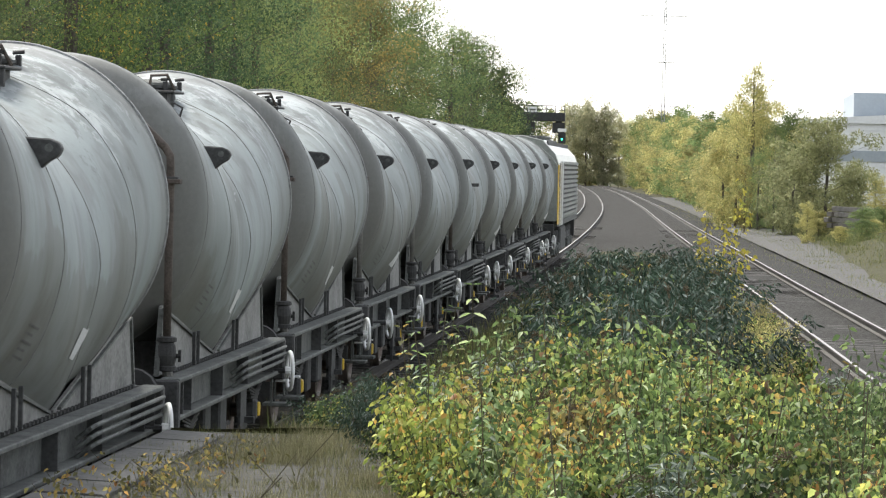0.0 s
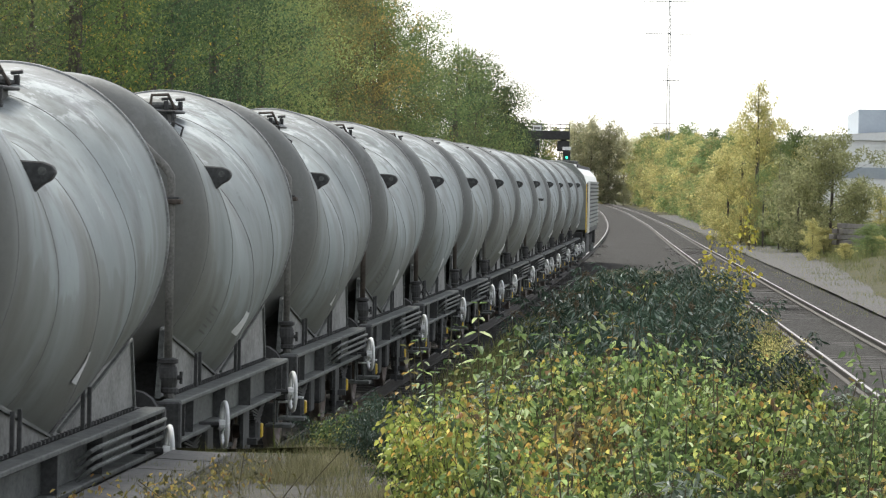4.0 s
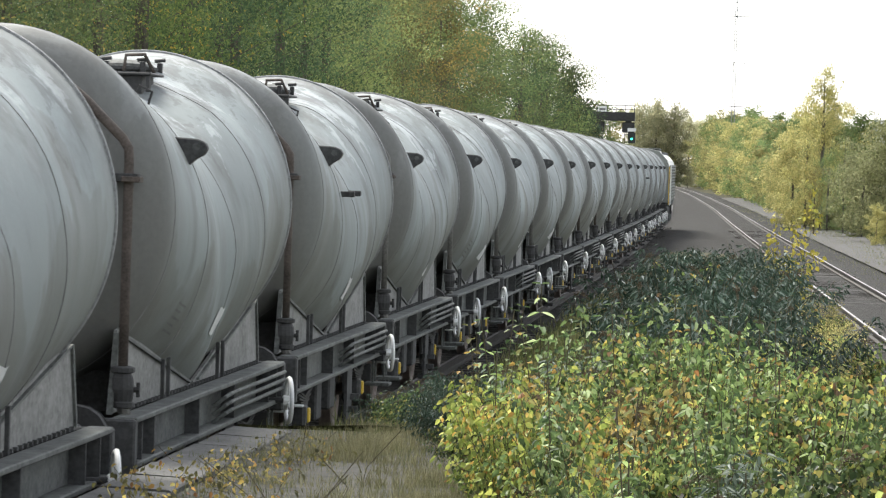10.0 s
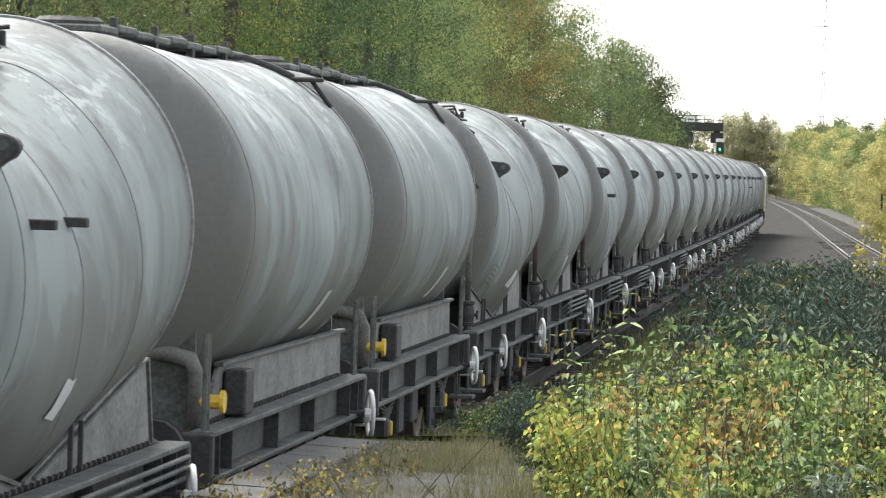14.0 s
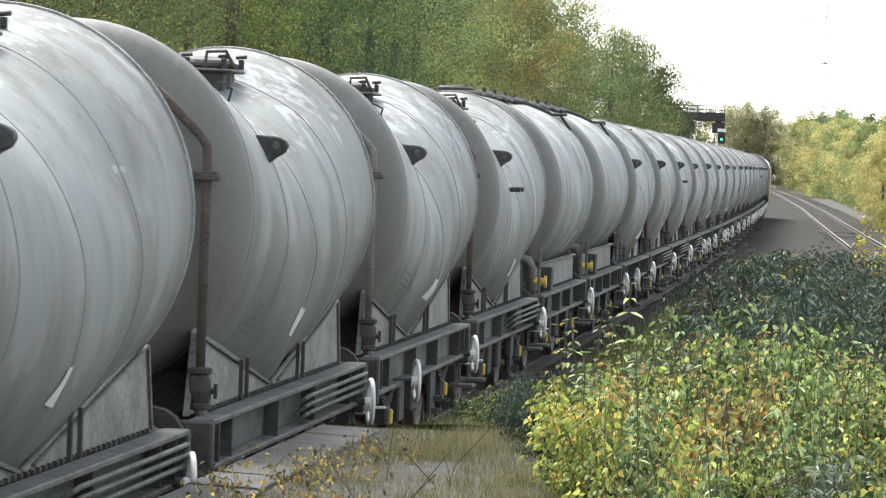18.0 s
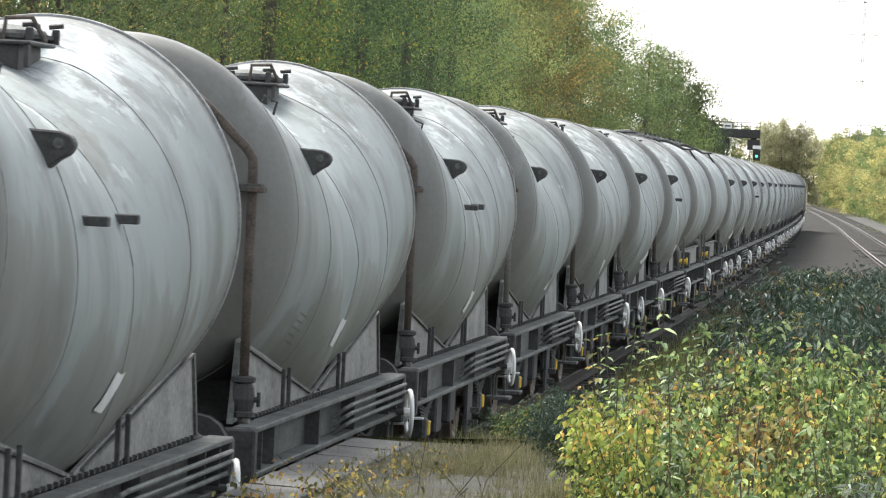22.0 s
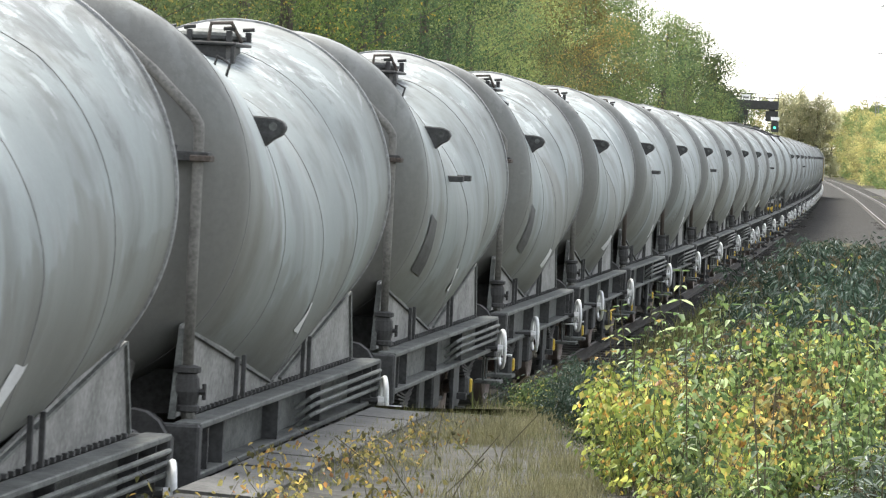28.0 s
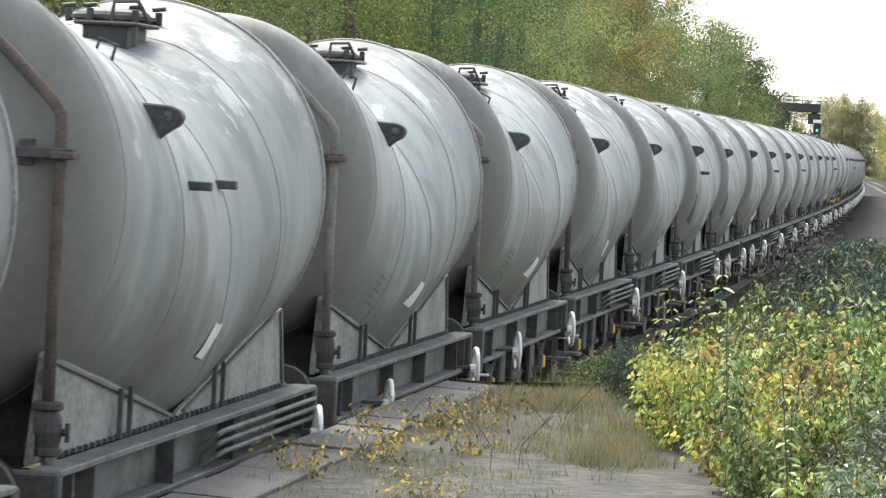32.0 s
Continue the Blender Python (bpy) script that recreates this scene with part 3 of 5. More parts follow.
def underframe(w, pipes):
    """Solebars, headstocks, buffers, springs, axle guards and the gear between them."""
    for s in (-1, 1):
        bm = bmesh.new()
        x0, x1 = (1.02, 1.06) if s > 0 else (-1.06, -1.02)
        box(bm, (x0, -3.75, 0.80), (x1, 3.75, 1.07), 0.004)
        part("solebar_web", bm, FRAME_PALE, w, "dusty steel side girder")
        o0, o1 = (1.02, 1.19) if s > 0 else (-1.19, -1.02)
        part("solebar_top_flange", boxes(((o0, -3.75, 1.07), (o1, 3.75, 1.11)), bevel=0.008), FRAME_PALE, w)
        part("solebar_bottom_flange", boxes(((o0, -3.75, 0.76), (o1, 3.75, 0.80)), bevel=0.008), FRAME_PALE, w)
    rib = part("stiffener", boxes(((1.06, -0.012, 0.80), (1.17, 0.012, 1.07)), bevel=0.0), FRAME, w)
    rib.matrix_basis = pose(0, -3.4, 0)
    for y in (-2.9, -0.9, 0.9, 2.9, 3.4):
        again(rib, w, 0, y, 0)
    bolts = bmesh.new()
    for k in range(46):
        y = -3.3 + k * 6.6 / 45
        box(bolts, (0.985, y - 0.017, 1.11), (1.015, y + 0.017, 1.135))
    tagged(part("rivets", bolts, FRAME, w), kind="stuff")
    for s in (-1, 1):
        bm = boxes(((-1.19, s * 3.75 - 0.06, 0.68), (1.19, s * 3.75 + 0.06, 1.10)), bevel=0.015)
        part("headstock", bm, FRAME, w)
        for bx in (-0.87, 0.87):
            bm = bmesh.new()
            lathe(bm, [(s * 3.80, 0.13), (s * 3.98, 0.11), (s * 4.00, 0.075), (s * 4.12, 0.075), (s * 4.125, 0.21), (s * 4.155, 0.22), (s * 4.17, 0.12)], 16, "y", (bx, 0, 1.0))
            part("buffer", bm, BLACK, w)
        bm = bmesh.new()
        tube(bm, [(0.0, s * 3.8, 0.98), (0.0, s * 3.98, 0.93), (0.0, s * 4.12, 0.92), (0.0, s * 4.17, 0.98)], 0.035, 6)
        part("coupling", bm, BLACK, w)
        for lamp in (0.985, 0.80):
            bm = bmesh.new()
            rod(bm, (0.86, s * 3.81, lamp), (0.86, s * 3.84, lamp), 0.035, n=8)
            part("bolt_head", bm, FRAME_PALE, w)
        part("step", boxes(((1.0, s * 3.62 - 0.16, 0.42), (1.27, s * 3.62 + 0.16, 0.455)), ((1.08, s * 3.62 - 0.14, 0.45), (1.10, s * 3.62 - 0.11, 0.76)), ((1.08, s * 3.62 + 0.11, 0.45), (1.10, s * 3.62 + 0.14, 0.76)), bevel=0.004), FRAME_PALE, w, "small footstep")
        part("end_plate", boxes(((1.06, s * 3.80 - 0.05, 0.655), (1.26, s * 3.80 + 0.05, 0.675)), bevel=0.004), LABEL, w, "small white end plate")
    for y in (-2.25, 2.25):
        for s in (-1, 1):
            bm = bmesh.new()
            prism(bm, ((y - 0.52, 0.80), (y + 0.52, 0.80), (y + 0.22, 0.28), (y + 0.13, 0.28), (y + 0.13, 0.60), (y - 0.13, 0.60), (y - 0.13, 0.28), (y - 0.22, 0.28)), s * 0.94, s * 0.975)
            part("axle_guard", bm, FRAME, w)
            bm = boxes(((min(s * 0.92, s * 1.10), y - 0.12, 0.36), (max(s * 0.92, s * 1.10), y + 0.12, 0.58)), bevel=0.03)
            part("axlebox", bm, FRAME, w)
            bm = bmesh.new()
            for i in range(5):
                ln = 0.62 - 0.10 * i
                z = 0.66 - 0.022 * i
                prism(bm, ((y - ln, z + 0.10 * (ln / 0.62) ** 2), (y, z), (y + ln, z + 0.10 * (ln / 0.62) ** 2), (y + ln, z + 0.10 * (ln / 0.62) ** 2 - 0.018), (y, z - 0.018), (y - ln, z + 0.10 * (ln / 0.62) ** 2 - 0.018)), s * 1.0, s * 1.08)
            part("leaf_spring", bm, BLACK, w)
            bm = boxes(((min(s * 1.08, s * 1.12), y + 0.02, 0.40), (max(s * 1.08, s * 1.12), y + 0.12, 0.54)), bevel=0.012)
            part("axlebox_cover", bm, YELLOW, w, "faded yellow axlebox cover")
        ws = part("wheelset", wheelset(), WHEEL, w, "worn steel wheels on their axle")
        ws.matrix_basis = pose(0, y, 0.46)
    for y in (-2.95, -1.5, 1.5, 2.95):
        part("brake_hanger", boxes(((0.72, y - 0.04, 0.30), (0.80, y + 0.04, 0.80)), ((0.66, y - 0.05, 0.32), (0.86, y + 0.05, 0.55)), bevel=0.01), BLACK, w)
    part("brake_cylinder", rod(bmesh.new(), (0.35, -0.75, 0.62), (0.35, -0.1, 0.62), 0.16, n=14), BLACK, w)
    part("air_reservoir", rod(bmesh.new(), (0.55, 0.45, 0.58), (0.55, 1.25, 0.58), 0.17, n=14), FRAME, w)
    part("equipment_box", boxes(((0.80, -0.35, 0.40), (1.08, 0.10, 0.76)), bevel=0.02), FRAME, w)
    part("equipment_box", boxes(((0.85, -1.15, 0.34), (1.05, -0.75, 0.76)), bevel=0.02), FRAME, w)
    part("brake_rod", rod(bmesh.new(), (0.9, -1.6, 0.38), (0.9, 1.6, 0.38), 0.025, n=6), BLACK, w)
    bm = bmesh.new()
    for k in range(3):
        box(bm, (1.04, 0.75 + 0.13 * k, 0.18 + 0.12 * k), (1.22, 0.83 + 0.13 * k, 0.24 + 0.12 * k))
    box(bm, (1.10, 0.72, 0.16), (1.13, 1.15, 0.78))
    part("access_ladder", bm, FRAME, w)
    if pipes:
        for i, z in enumerate((1.03, 0.965, 0.90)):
            bm = bmesh.new()
            tube(bm, [(1.10, 0.2, z - 0.10), (1.20, 0.22, z - 0.02), (1.225, 0.30, z), (1.225, 1.2, z), (1.225, 2.9, z), (1.225, 3.50, z), (1.20, 3.58, z - 0.02), (1.10, 3.62, z - 0.06)], 0.017, 8)
            part("discharge_pipe", bm, FRAME_PALE, w)


def end_fittings(w, rusty):
    """The down pipe at the trailing end, its clip, valve and elbow, and the brace under the end."""
    colour = RUST if rusty else PIPE
    y = -HALF - 0.28
    bm = bmesh.new()
    bow = [(-0.20, y - 0.02, 3.71), (0.02, y - 0.03, 3.70), (0.18, y - 0.05, 3.63), (0.48, y - 0.08, 3.44), (0.72, y - 0.10, 3.25), (0.98, y - 0.12, 3.00), (1.025, y - 0.12, 2.93), (1.03, y - 0.12, 2.84), (1.03, y - 0.12, 2.2), (1.03, y - 0.12, 1.42)]
    tube(bm, bow, 0.034, 10)
    p = part("down_pipe", bm, colour, w, "rust-stained pipe down the tank end" if rusty else "dusty pipe down the tank end", True)
    part("pipe_bracket", boxes(((0.80, y - 0.16, 2.70), (1.10, y - 0.04, 2.76)), ((0.80, y - 0.10, 2.66), (0.88, y + 0.28, 2.80)), bevel=0.006), FRAME, p)
    part("pipe_clip", boxes(((0.99, y - 0.19, 2.70), (1.12, y - 0.05, 2.74)), bevel=0.006), RUST, p)
    bm = bmesh.new()
    lathe(bm, [(1.44, 0.06), (1.43, 0.085), (1.40, 0.085), (1.39, 0.06), (1.36, 0.075), (1.28, 0.085), (1.20, 0.07), (1.19, 0.085), (1.16, 0.085), (1.15, 0.05)], 14, "z", (1.03, y - 0.12, 0))
    rod(bm, (1.03, y - 0.12, 1.28), (1.15, y - 0.12, 1.28), 0.02)
    rod(bm, (1.14, y - 0.12, 1.23), (1.14, y - 0.12, 1.33), 0.014, n=6)
    part("valve", bm, BLACK, p, "black cast valve")
    bm = bmesh.new()
    tube(bm, [(1.03, y - 0.12, 1.18), (1.05, y - 0.10, 1.10), (1.08, y - 0.04, 1.05), (1.10, y + 0.04, 1.02), (1.11, y + 0.05, 0.93)], 0.045, 8)
    part("elbow", bm, PIPE, p)
    for s in (-1, 1):
        for x in (-1, 1):
            bm = bmesh.new()
            tube(bm, [(x * 0.55, s * (HALF - 0.05), ZC - 1.0), (x * 0.60, s * (HALF + 0.55), 1.18)], 0.075, 8)
            part("end_brace", bm, PIPE, w)


def saddles(w):
    """Pale side plates that carry the ends of the barrel and run down to a point at mid-wagon."""
    for s in (-1, 1):
        for e in (-1, 1):
            bm = bmesh.new()
            prism(bm, ((e * 0.05, 1.112), (e * 3.55, 1.112), (e * 3.34, 1.68), (e * 3.2, 1.69), (e * 0.05, 1.14)), s * 0.94, s * 0.965)
            p = part("saddle_plate", bm, SADDLE, w, "pale dusty saddle plate")
            bm = bmesh.new()
            prism(bm, ((e * 3.57, 1.112), (e * 3.53, 1.112), (e * 3.33, 1.66), (e * 3.37, 1.66)), s * 0.945, s * 0.985)
            part("saddle_end", bm, FRAME_PALE, p)
            bm = bmesh.new()
            prism(bm, ((e * 0.2, 1.155), (e * 3.3, 1.665), (e * 3.3, 1.645), (e * 0.2, 1.135)), s * 0.95, s * 0.99)
            part("saddle_flange", bm, FRAME_PALE, p)
    for e in (-1, 1):
        part("saddle_web", boxes(((-0.93, e * 2.75 - 0.02, 1.08), (0.93, e * 2.75 + 0.02, 1.36)), bevel=0.0), FRAME, w)
    for y in (0.95, 1.22, -1.45, -1.70):
        part("upright", boxes(((1.0, y - 0.015, 1.11), (1.03, y + 0.015, 1.40)), bevel=0.004), FRAME, w)


def cement_wagon(label, pads=False, panel="", rusty=False, pipes=True, wheels=1):
    """A two-axle cement tank with a sagging belly, seen from its platform side."""
    w = thing("cement_wagon", label, "tank wagon", "wagons of the cement train")
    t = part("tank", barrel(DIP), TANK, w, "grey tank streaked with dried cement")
    for y in (-1.5, 0.0, 1.5):
        part("weld_seam", ring(y, DIP, 0.011, 0.004, -75, 150), SEAM, t)
    part("end_rim", ring(HALF - 0.02, DIP, 0.05, 0.014, -80, 160), RIM, t, "scuffed pale rim")
    part("knuckle_seam", ring(-HALF + 0.02, DIP, 0.02, 0.004, -75, 150), SEAM, t)
    bm = bmesh.new()
    prism(bm, ((-0.14, 0.10), (0.17, 0.085), (0.23, 0.06), (0.25, 0.02), (0.225, -0.03), (0.17, -0.06), (0.05, -0.16), (-0.06, -0.27)), -0.05, 0.05, "y")
    bmesh.ops.bevel(bm, geom=bm.edges[:], offset=0.01, segments=1, affect="EDGES")
    lug = part("lifting_lug", bm, FRAME, t, "dark triangular lifting lug")
    q = skin(-1.72, 31)
    lug.matrix_basis = pose(q.x - 0.05, q.y, q.z - 0.02)
    part("lug_eye", rod(bmesh.new(), (0.165, -0.052, 0.025), (0.165, -0.044, 0.025), 0.028, n=12), FRAME_PALE, lug, "worn pale eye of the lug")
    lug2 = again(lug, t, -q.x + 0.05, q.y, q.z - 0.02, 0, 0, 180)
    lug3 = again(lug, t, -q.x + 0.05, 2.4, q.z - 0.02, 0, 0, 180)
    bm = bmesh.new()
    a, b = skin(-1.40, 57), skin(-1.40, 52)
    tube(bm, [a, a + Vector((0.03, -0.02, 0.08)), b + Vector((0.03, -0.02, 0.10)), b], 0.011, 6)
    part("grab_loop", bm, BLACK, t)
    if pads:
        for y in (-1.12, -0.10):
            q = R * math.cos(math.asin((2.56 - axis(y)) / R))
            part("small_bracket", boxes(((q - 0.04, y - 0.035, 2.535), (q + 0.12, y + 0.035, 2.59)), bevel=0.006), FRAME, t)
    part("label_strip", patch(-0.42, -0.18, -26, -15, DIP, 0.007, 0.26), LABEL, t, "faded white label strip")
    if panel == "dark":
        part("data_panel", patch(-2.62, -2.08, -30, -7, DIP, 0.007), FRAME, t, "dark painted data panel")
    elif panel == "bars":
        bars = bmesh.new()
        for k in range(5):
            one = patch(-2.0, -1.67 - 0.08 * (k % 2), -34 + 2.6 * k, -33.2 + 2.6 * k, DIP, 0.004)
            me = bpy.data.meshes.new("bar")
            one.to_mesh(me)
            one.free()
            bars.from_mesh(me)
            bpy.data.meshes.remove(me)
        part("lettering", bars, MARK, t, "faded unreadable lettering")
    hatch(w, 1.95)
    saddles(w)
    underframe(w, pipes)
    end_fittings(w, rusty)
    for y in ((3.25,) if wheels == 1 else (3.25, -1.9)):
        brake_wheel(w, y, 0.80)
    return w


def long_wagon(label):
    """The smoother, straight-sided cement tank with a walkway along its top."""
    w = thing("cement_wagon", label, "tank wagon", "wagons of the cement train")
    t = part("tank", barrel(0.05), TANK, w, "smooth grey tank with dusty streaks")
    part("end_rim", ring(HALF - 0.02, 0.05, 0.05, 0.012, -80, 160), RIM, t)
    part("knuckle_seam", ring(-HALF + 0.1, 0.05, 0.03, 0.006, -75, 150), SEAM, t)
    part("label_strip", patch(1.2, 1.45, -42, -26, 0.05, 0.007, 0.25), LABEL, t, "faded white label strip")
    for s in (-1, 1):
        bm = bmesh.new()
        prism(bm, ((-3.0, 1.112), (3.55, 1.112), (3.5, 1.48), (-2.5, 1.48)), s * 0.96, s * 0.985)
        part("side_skirt", bm, SADDLE, w, "pale dusty side skirt")
        part("skirt_flange", boxes(((min(s * 0.96, s * 1.03), -2.55, 1.48), (max(s * 0.96, s * 1.03), 3.5, 1.51)), bevel=0.004), FRAME_PALE, w)
    plate = part("walkway_plate", boxes(((-0.30, 0, ZC + R + 0.0), (0.16, 0.60, ZC + R + 0.055)), bevel=0.012), FRAME_PALE, w, "dusty walkway plate")
    plate.matrix_basis = pose(0, -2.9, 0)
    for k in range(1, 9):
        again(plate, w, 0, -2.9 + 0.66 * k, (0.0, 0.025, 0.01)[k % 3])
    for k in range(4):
        y = -2.3 + 1.5 * k
        part("walkway_post", boxes(((0.10, y - 0.04, ZC + R - 0.06), (0.15, y + 0.04, ZC + R + 0.13)), bevel=0.006), FRAME, w)
    for y in (-1.6, 1.6):
        bm = bmesh.new()
        lathe(bm, [(ZC + R - 0.1, 0.26), (ZC + R + 0.12, 0.26), (ZC + R + 0.15, 0.22), (ZC + R + 0.16, 0.0001)], 16, "z", (-0.35, y, 0))
        part("hatch", bm, FRAME, w)
    bm = bmesh.new()
    tube(bm, [(0.05, 2.4, ZC + R + 0.02), (0.22, 2.62, ZC + R + 0.02), (0.45, 2.80, ZC + R - 0.06), (0.60, 2.90, ZC + R - 0.13)], 0.028, 8)
    part("top_pipe", bm, FRAME, w)
    bm = boxes(((0.56, 2.84, ZC + R - 0.17), (0.86, 2.94, ZC + R - 0.13)), bevel=0.01)
    tube(bm, [(0.76, 2.90, ZC + R - 0.16), (0.92, 2.96, ZC + R - 0.38)], 0.022, 6)
    part("pipe_bracket", bm, BLACK, w)
    part("control_box", boxes(((1.0, -2.35, 1.13), (1.16, -2.0, 1.45)), bevel=0.015), FRAME, w, "small dark control box")
    underframe(w, False)
    y = -HALF - 0.2
    bm = bmesh.new()
    tube(bm, [(0.2, y, 1.60), (0.75, y, 1.60), (0.92, y, 1.56), (0.97, y, 1.45), (0.97, y, 1.10)], 0.06, 8)
    p = part("discharge_pipe", bm, PIPE, w, "", True)
    bm = bmesh.new()
    rod(bm, (0.97, y, 1.28), (1.14, y, 1.28), 0.05)
    rod(bm, (1.14, y, 1.28), (1.17, y, 1.28), 0.08, n=10)
    part("valve", bm, YELLOW, p, "yellow valve cap")
    for e in (-1, 1):
        part("saddle_web", boxes(((-0.95, e * 3.2 - 0.03, 1.08), (0.95, e * 3.2 + 0.03, 1.75)), bevel=0.0), FRAME_PALE, w)
        bm = bmesh.new()
        for dx in (-0.05, 0.05):
            rod(bm, (1.10, e * 3.6 + dx, 1.1), (1.10, e * 3.6 + dx, 1.75), 0.02, n=6)
        part("handrail", bm, FRAME_PALE, w)
    brake_wheel(w, 3.25, 0.80)
    return w


def locomotive():
    """A big diesel locomotive at the head of the train."""
    w = thing("locomotive", "pale grey diesel locomotive with yellow end panel and louvred sides", "locomotive")
    L = 10.2
    bm = bmesh.new()
    sec = ((-1.32, 1.38), (1.32, 1.38), (1.34, 1.5), (1.34, 2.95), (1.22, 3.3), (0.85, 3.68), (0.3, 3.80), (-0.3, 3.80), (-0.85, 3.68), (-1.22, 3.3), (-1.34, 2.95), (-1.34, 1.5))
    prism(bm, sec, -L + 0.5, L - 0.5, "y")
    part("body", bm, LOCO_GREY, w)
    bm = bmesh.new()
    prism(bm, ((1.35, 2.98), (1.235, 3.31), (0.86, 3.70), (0.3, 3.82), (-0.3, 3.82), (-0.86, 3.70), (-1.235, 3.31), (-1.35, 2.98), (-1.2, 2.98), (1.2, 2.98)), -L + 0.55, L - 0.55, "y")
    part("roof", bm, LOCO_WHITE, w, "pale curved roof")
    for s in (-1, 1):
        bm = bmesh.new()
        prism(bm, [(a * 0.99, b) for a, b in sec[:4]] + [(1.15, 3.2), (0.8, 3.5), (-0.8, 3.5), (-1.15, 3.2)] + [(a * 0.99, b) for a, b in sec[10:]], s * (L - 0.5), s * L, "y")
        cab = part("cab_end", bm, LOCO_GREY, w, "dull grey cab end")
        part("warning_panel", boxes(((-1.0, s * L - 0.02, 1.42), (1.0, s * L + 0.015, 2.35)), bevel=0.01), YELLOW, cab, "yellow warning panel")
        for x in (-0.62, 0.62):
            part("windscreen", boxes(((x - 0.48, s * L - 0.02, 2.45), (x + 0.48, s * L + 0.02, 3.15)), bevel=0.01), GLASS_DARK, cab)
        for x in (-0.87, 0.87):
            bm = bmesh.new()
            lathe(bm, [(s * L, 0.16), (s * (L + 0.3), 0.12), (s * (L + 0.31), 0.08), (s * (L + 0.45), 0.08), (s * (L + 0.46), 0.24), (s * (L + 0.5), 0.24)], 14, "y", (x, 0, 1.05))
            part("buffer", bm, BLACK, w)
        part("bufferbeam", boxes(((-1.25, s * L - 0.1, 0.62), (1.25, s * L + 0.08, 1.3)), bevel=0.02), BLACK, w)
    for e in (-1, 1):
        for y in (-L + 0.9, -L + 1.55, L - 1.55, L - 0.9):
            win = boxes(((min(e * 1.33, e * 1.355), y - 0.22, 2.35), (max(e * 1.33, e * 1.355), y + 0.22, 3.0)), bevel=0.008)
            part("cab_window", win, GLASS_DARK, w)
        part("cab_side", boxes(((min(e * 1.33, e * 1.35), -L + 0.02, 1.28), (max(e * 1.33, e * 1.352), -L + 1.2, 3.0)), bevel=0.01), YELLOW, w, "yellow cab corner")
        part("cab_door", boxes(((min(e * 1.33, e * 1.365), -L + 1.3, 1.35), (max(e * 1.33, e * 1.365), -L + 2.9, 3.05)), bevel=0.01), GLASS_DARK, w, "dark recessed cab door")
        for y in (-L + 0.62, -L + 1.88, -L + 2.58):
            part("handrail", rod(bmesh.new(), (e * 1.40, y, 1.25), (e * 1.40, y, 3.1), 0.022, n=6), WHITE, w)
        g = part("radiator_frame", boxes(((min(e * 1.33, e * 1.36), -L + 3.0, 1.45), (max(e * 1.33, e * 1.36), L - 2.2, 3.1)), bevel=0.01), FRAME, w)
        slat = part("louvre", boxes(((min(e * 1.355, e * 1.41), -L + 3.05, -0.04), (max(e * 1.355, e * 1.41), L - 2.25, 0.04)), bevel=0.0), LOCO_GREY, g)
        slat.matrix_basis = pose(0, 0, 1.52)
        for k in range(1, 12):
            again(slat, g, 0, 0, 1.52 + 0.14 * k)
        part("side_skirt", boxes(((min(e * 1.20, e * 1.34), -L + 0.3, 1.22), (max(e * 1.20, e * 1.34), L - 0.3, 1.376)), bevel=0.01), FRAME_PALE, w)
    for k in range(5):
        part("roof_fan", boxes(((-0.85, -L + 2.5 + 1.0 * k, 3.76), (0.85, -L + 3.3 + 1.0 * k, 3.84)), bevel=0.02), FRAME_PALE, w)
    part("roof_rib", boxes(((0.55, -L + 1, 3.74), (0.62, L - 1, 3.80)), bevel=0.005), FRAME, w)
    part("roof_rib", boxes(((0.95, -L + 1, 3.56), (1.0, L - 1, 3.68)), bevel=0.005), FRAME, w)
    part("fuel_tank", boxes(((-1.2, -2.4, 0.35), (1.2, 2.4, 1.1)), bevel=0.06), FRAME, w)
    for c in (-6.4, 6.4):
        bog = part("bogie_frame", boxes(((0.98, c - 2.6, 0.48), (1.14, c + 2.6, 0.86)), ((-1.14, c - 2.6, 0.48), (-0.98, c + 2.6, 0.86)), ((-1.0, c - 0.3, 0.5), (1.0, c + 0.3, 0.9)), bevel=0.03), FRAME, w)
        for k in (-1.9, 0, 1.9):
            part("axlebox", boxes(((1.10, c + k - 0.2, 0.36), (1.24, c + k + 0.2, 0.66)), bevel=0.03), FRAME_PALE, bog)
            part("spring", rod(bmesh.new(), (1.06, c + k + 0.5, 0.5), (1.06, c + k + 0.5, 1.02), 0.11, n=10), FRAME, bog)
            ws = part("wheelset", wheelset(), WHEEL, w)
            ws.matrix_basis = pose(0, c + k, 0.46)
    return w


PITCH, SPEED = 8.37, 6.3
RUN = ((0, 33.55), (3, 52.23), (6, 70.66), (9, 89.10), (12, 107.55), (15, 126.12), (18, 145.0), (21, 164.05), (24, 183.55), (27, 203.25), (30, 223.1), (32, 236.5))


def place_of(j, t):
    """How far along the line the middle of wagon j stands at t seconds; the train slowly gathers speed."""
    def at(v):
        return float(np.interp(v, [a for a, _ in RUN], [b for _, b in RUN]))
    lo, hi = max(0.0, t - 1.0), min(32.0, t + 1.0)
    return (at(lo) + at(hi)) / 2 + ((t - lo) - (hi - t)) * SPEED / 2 - j * PITCH


TRAIN = []


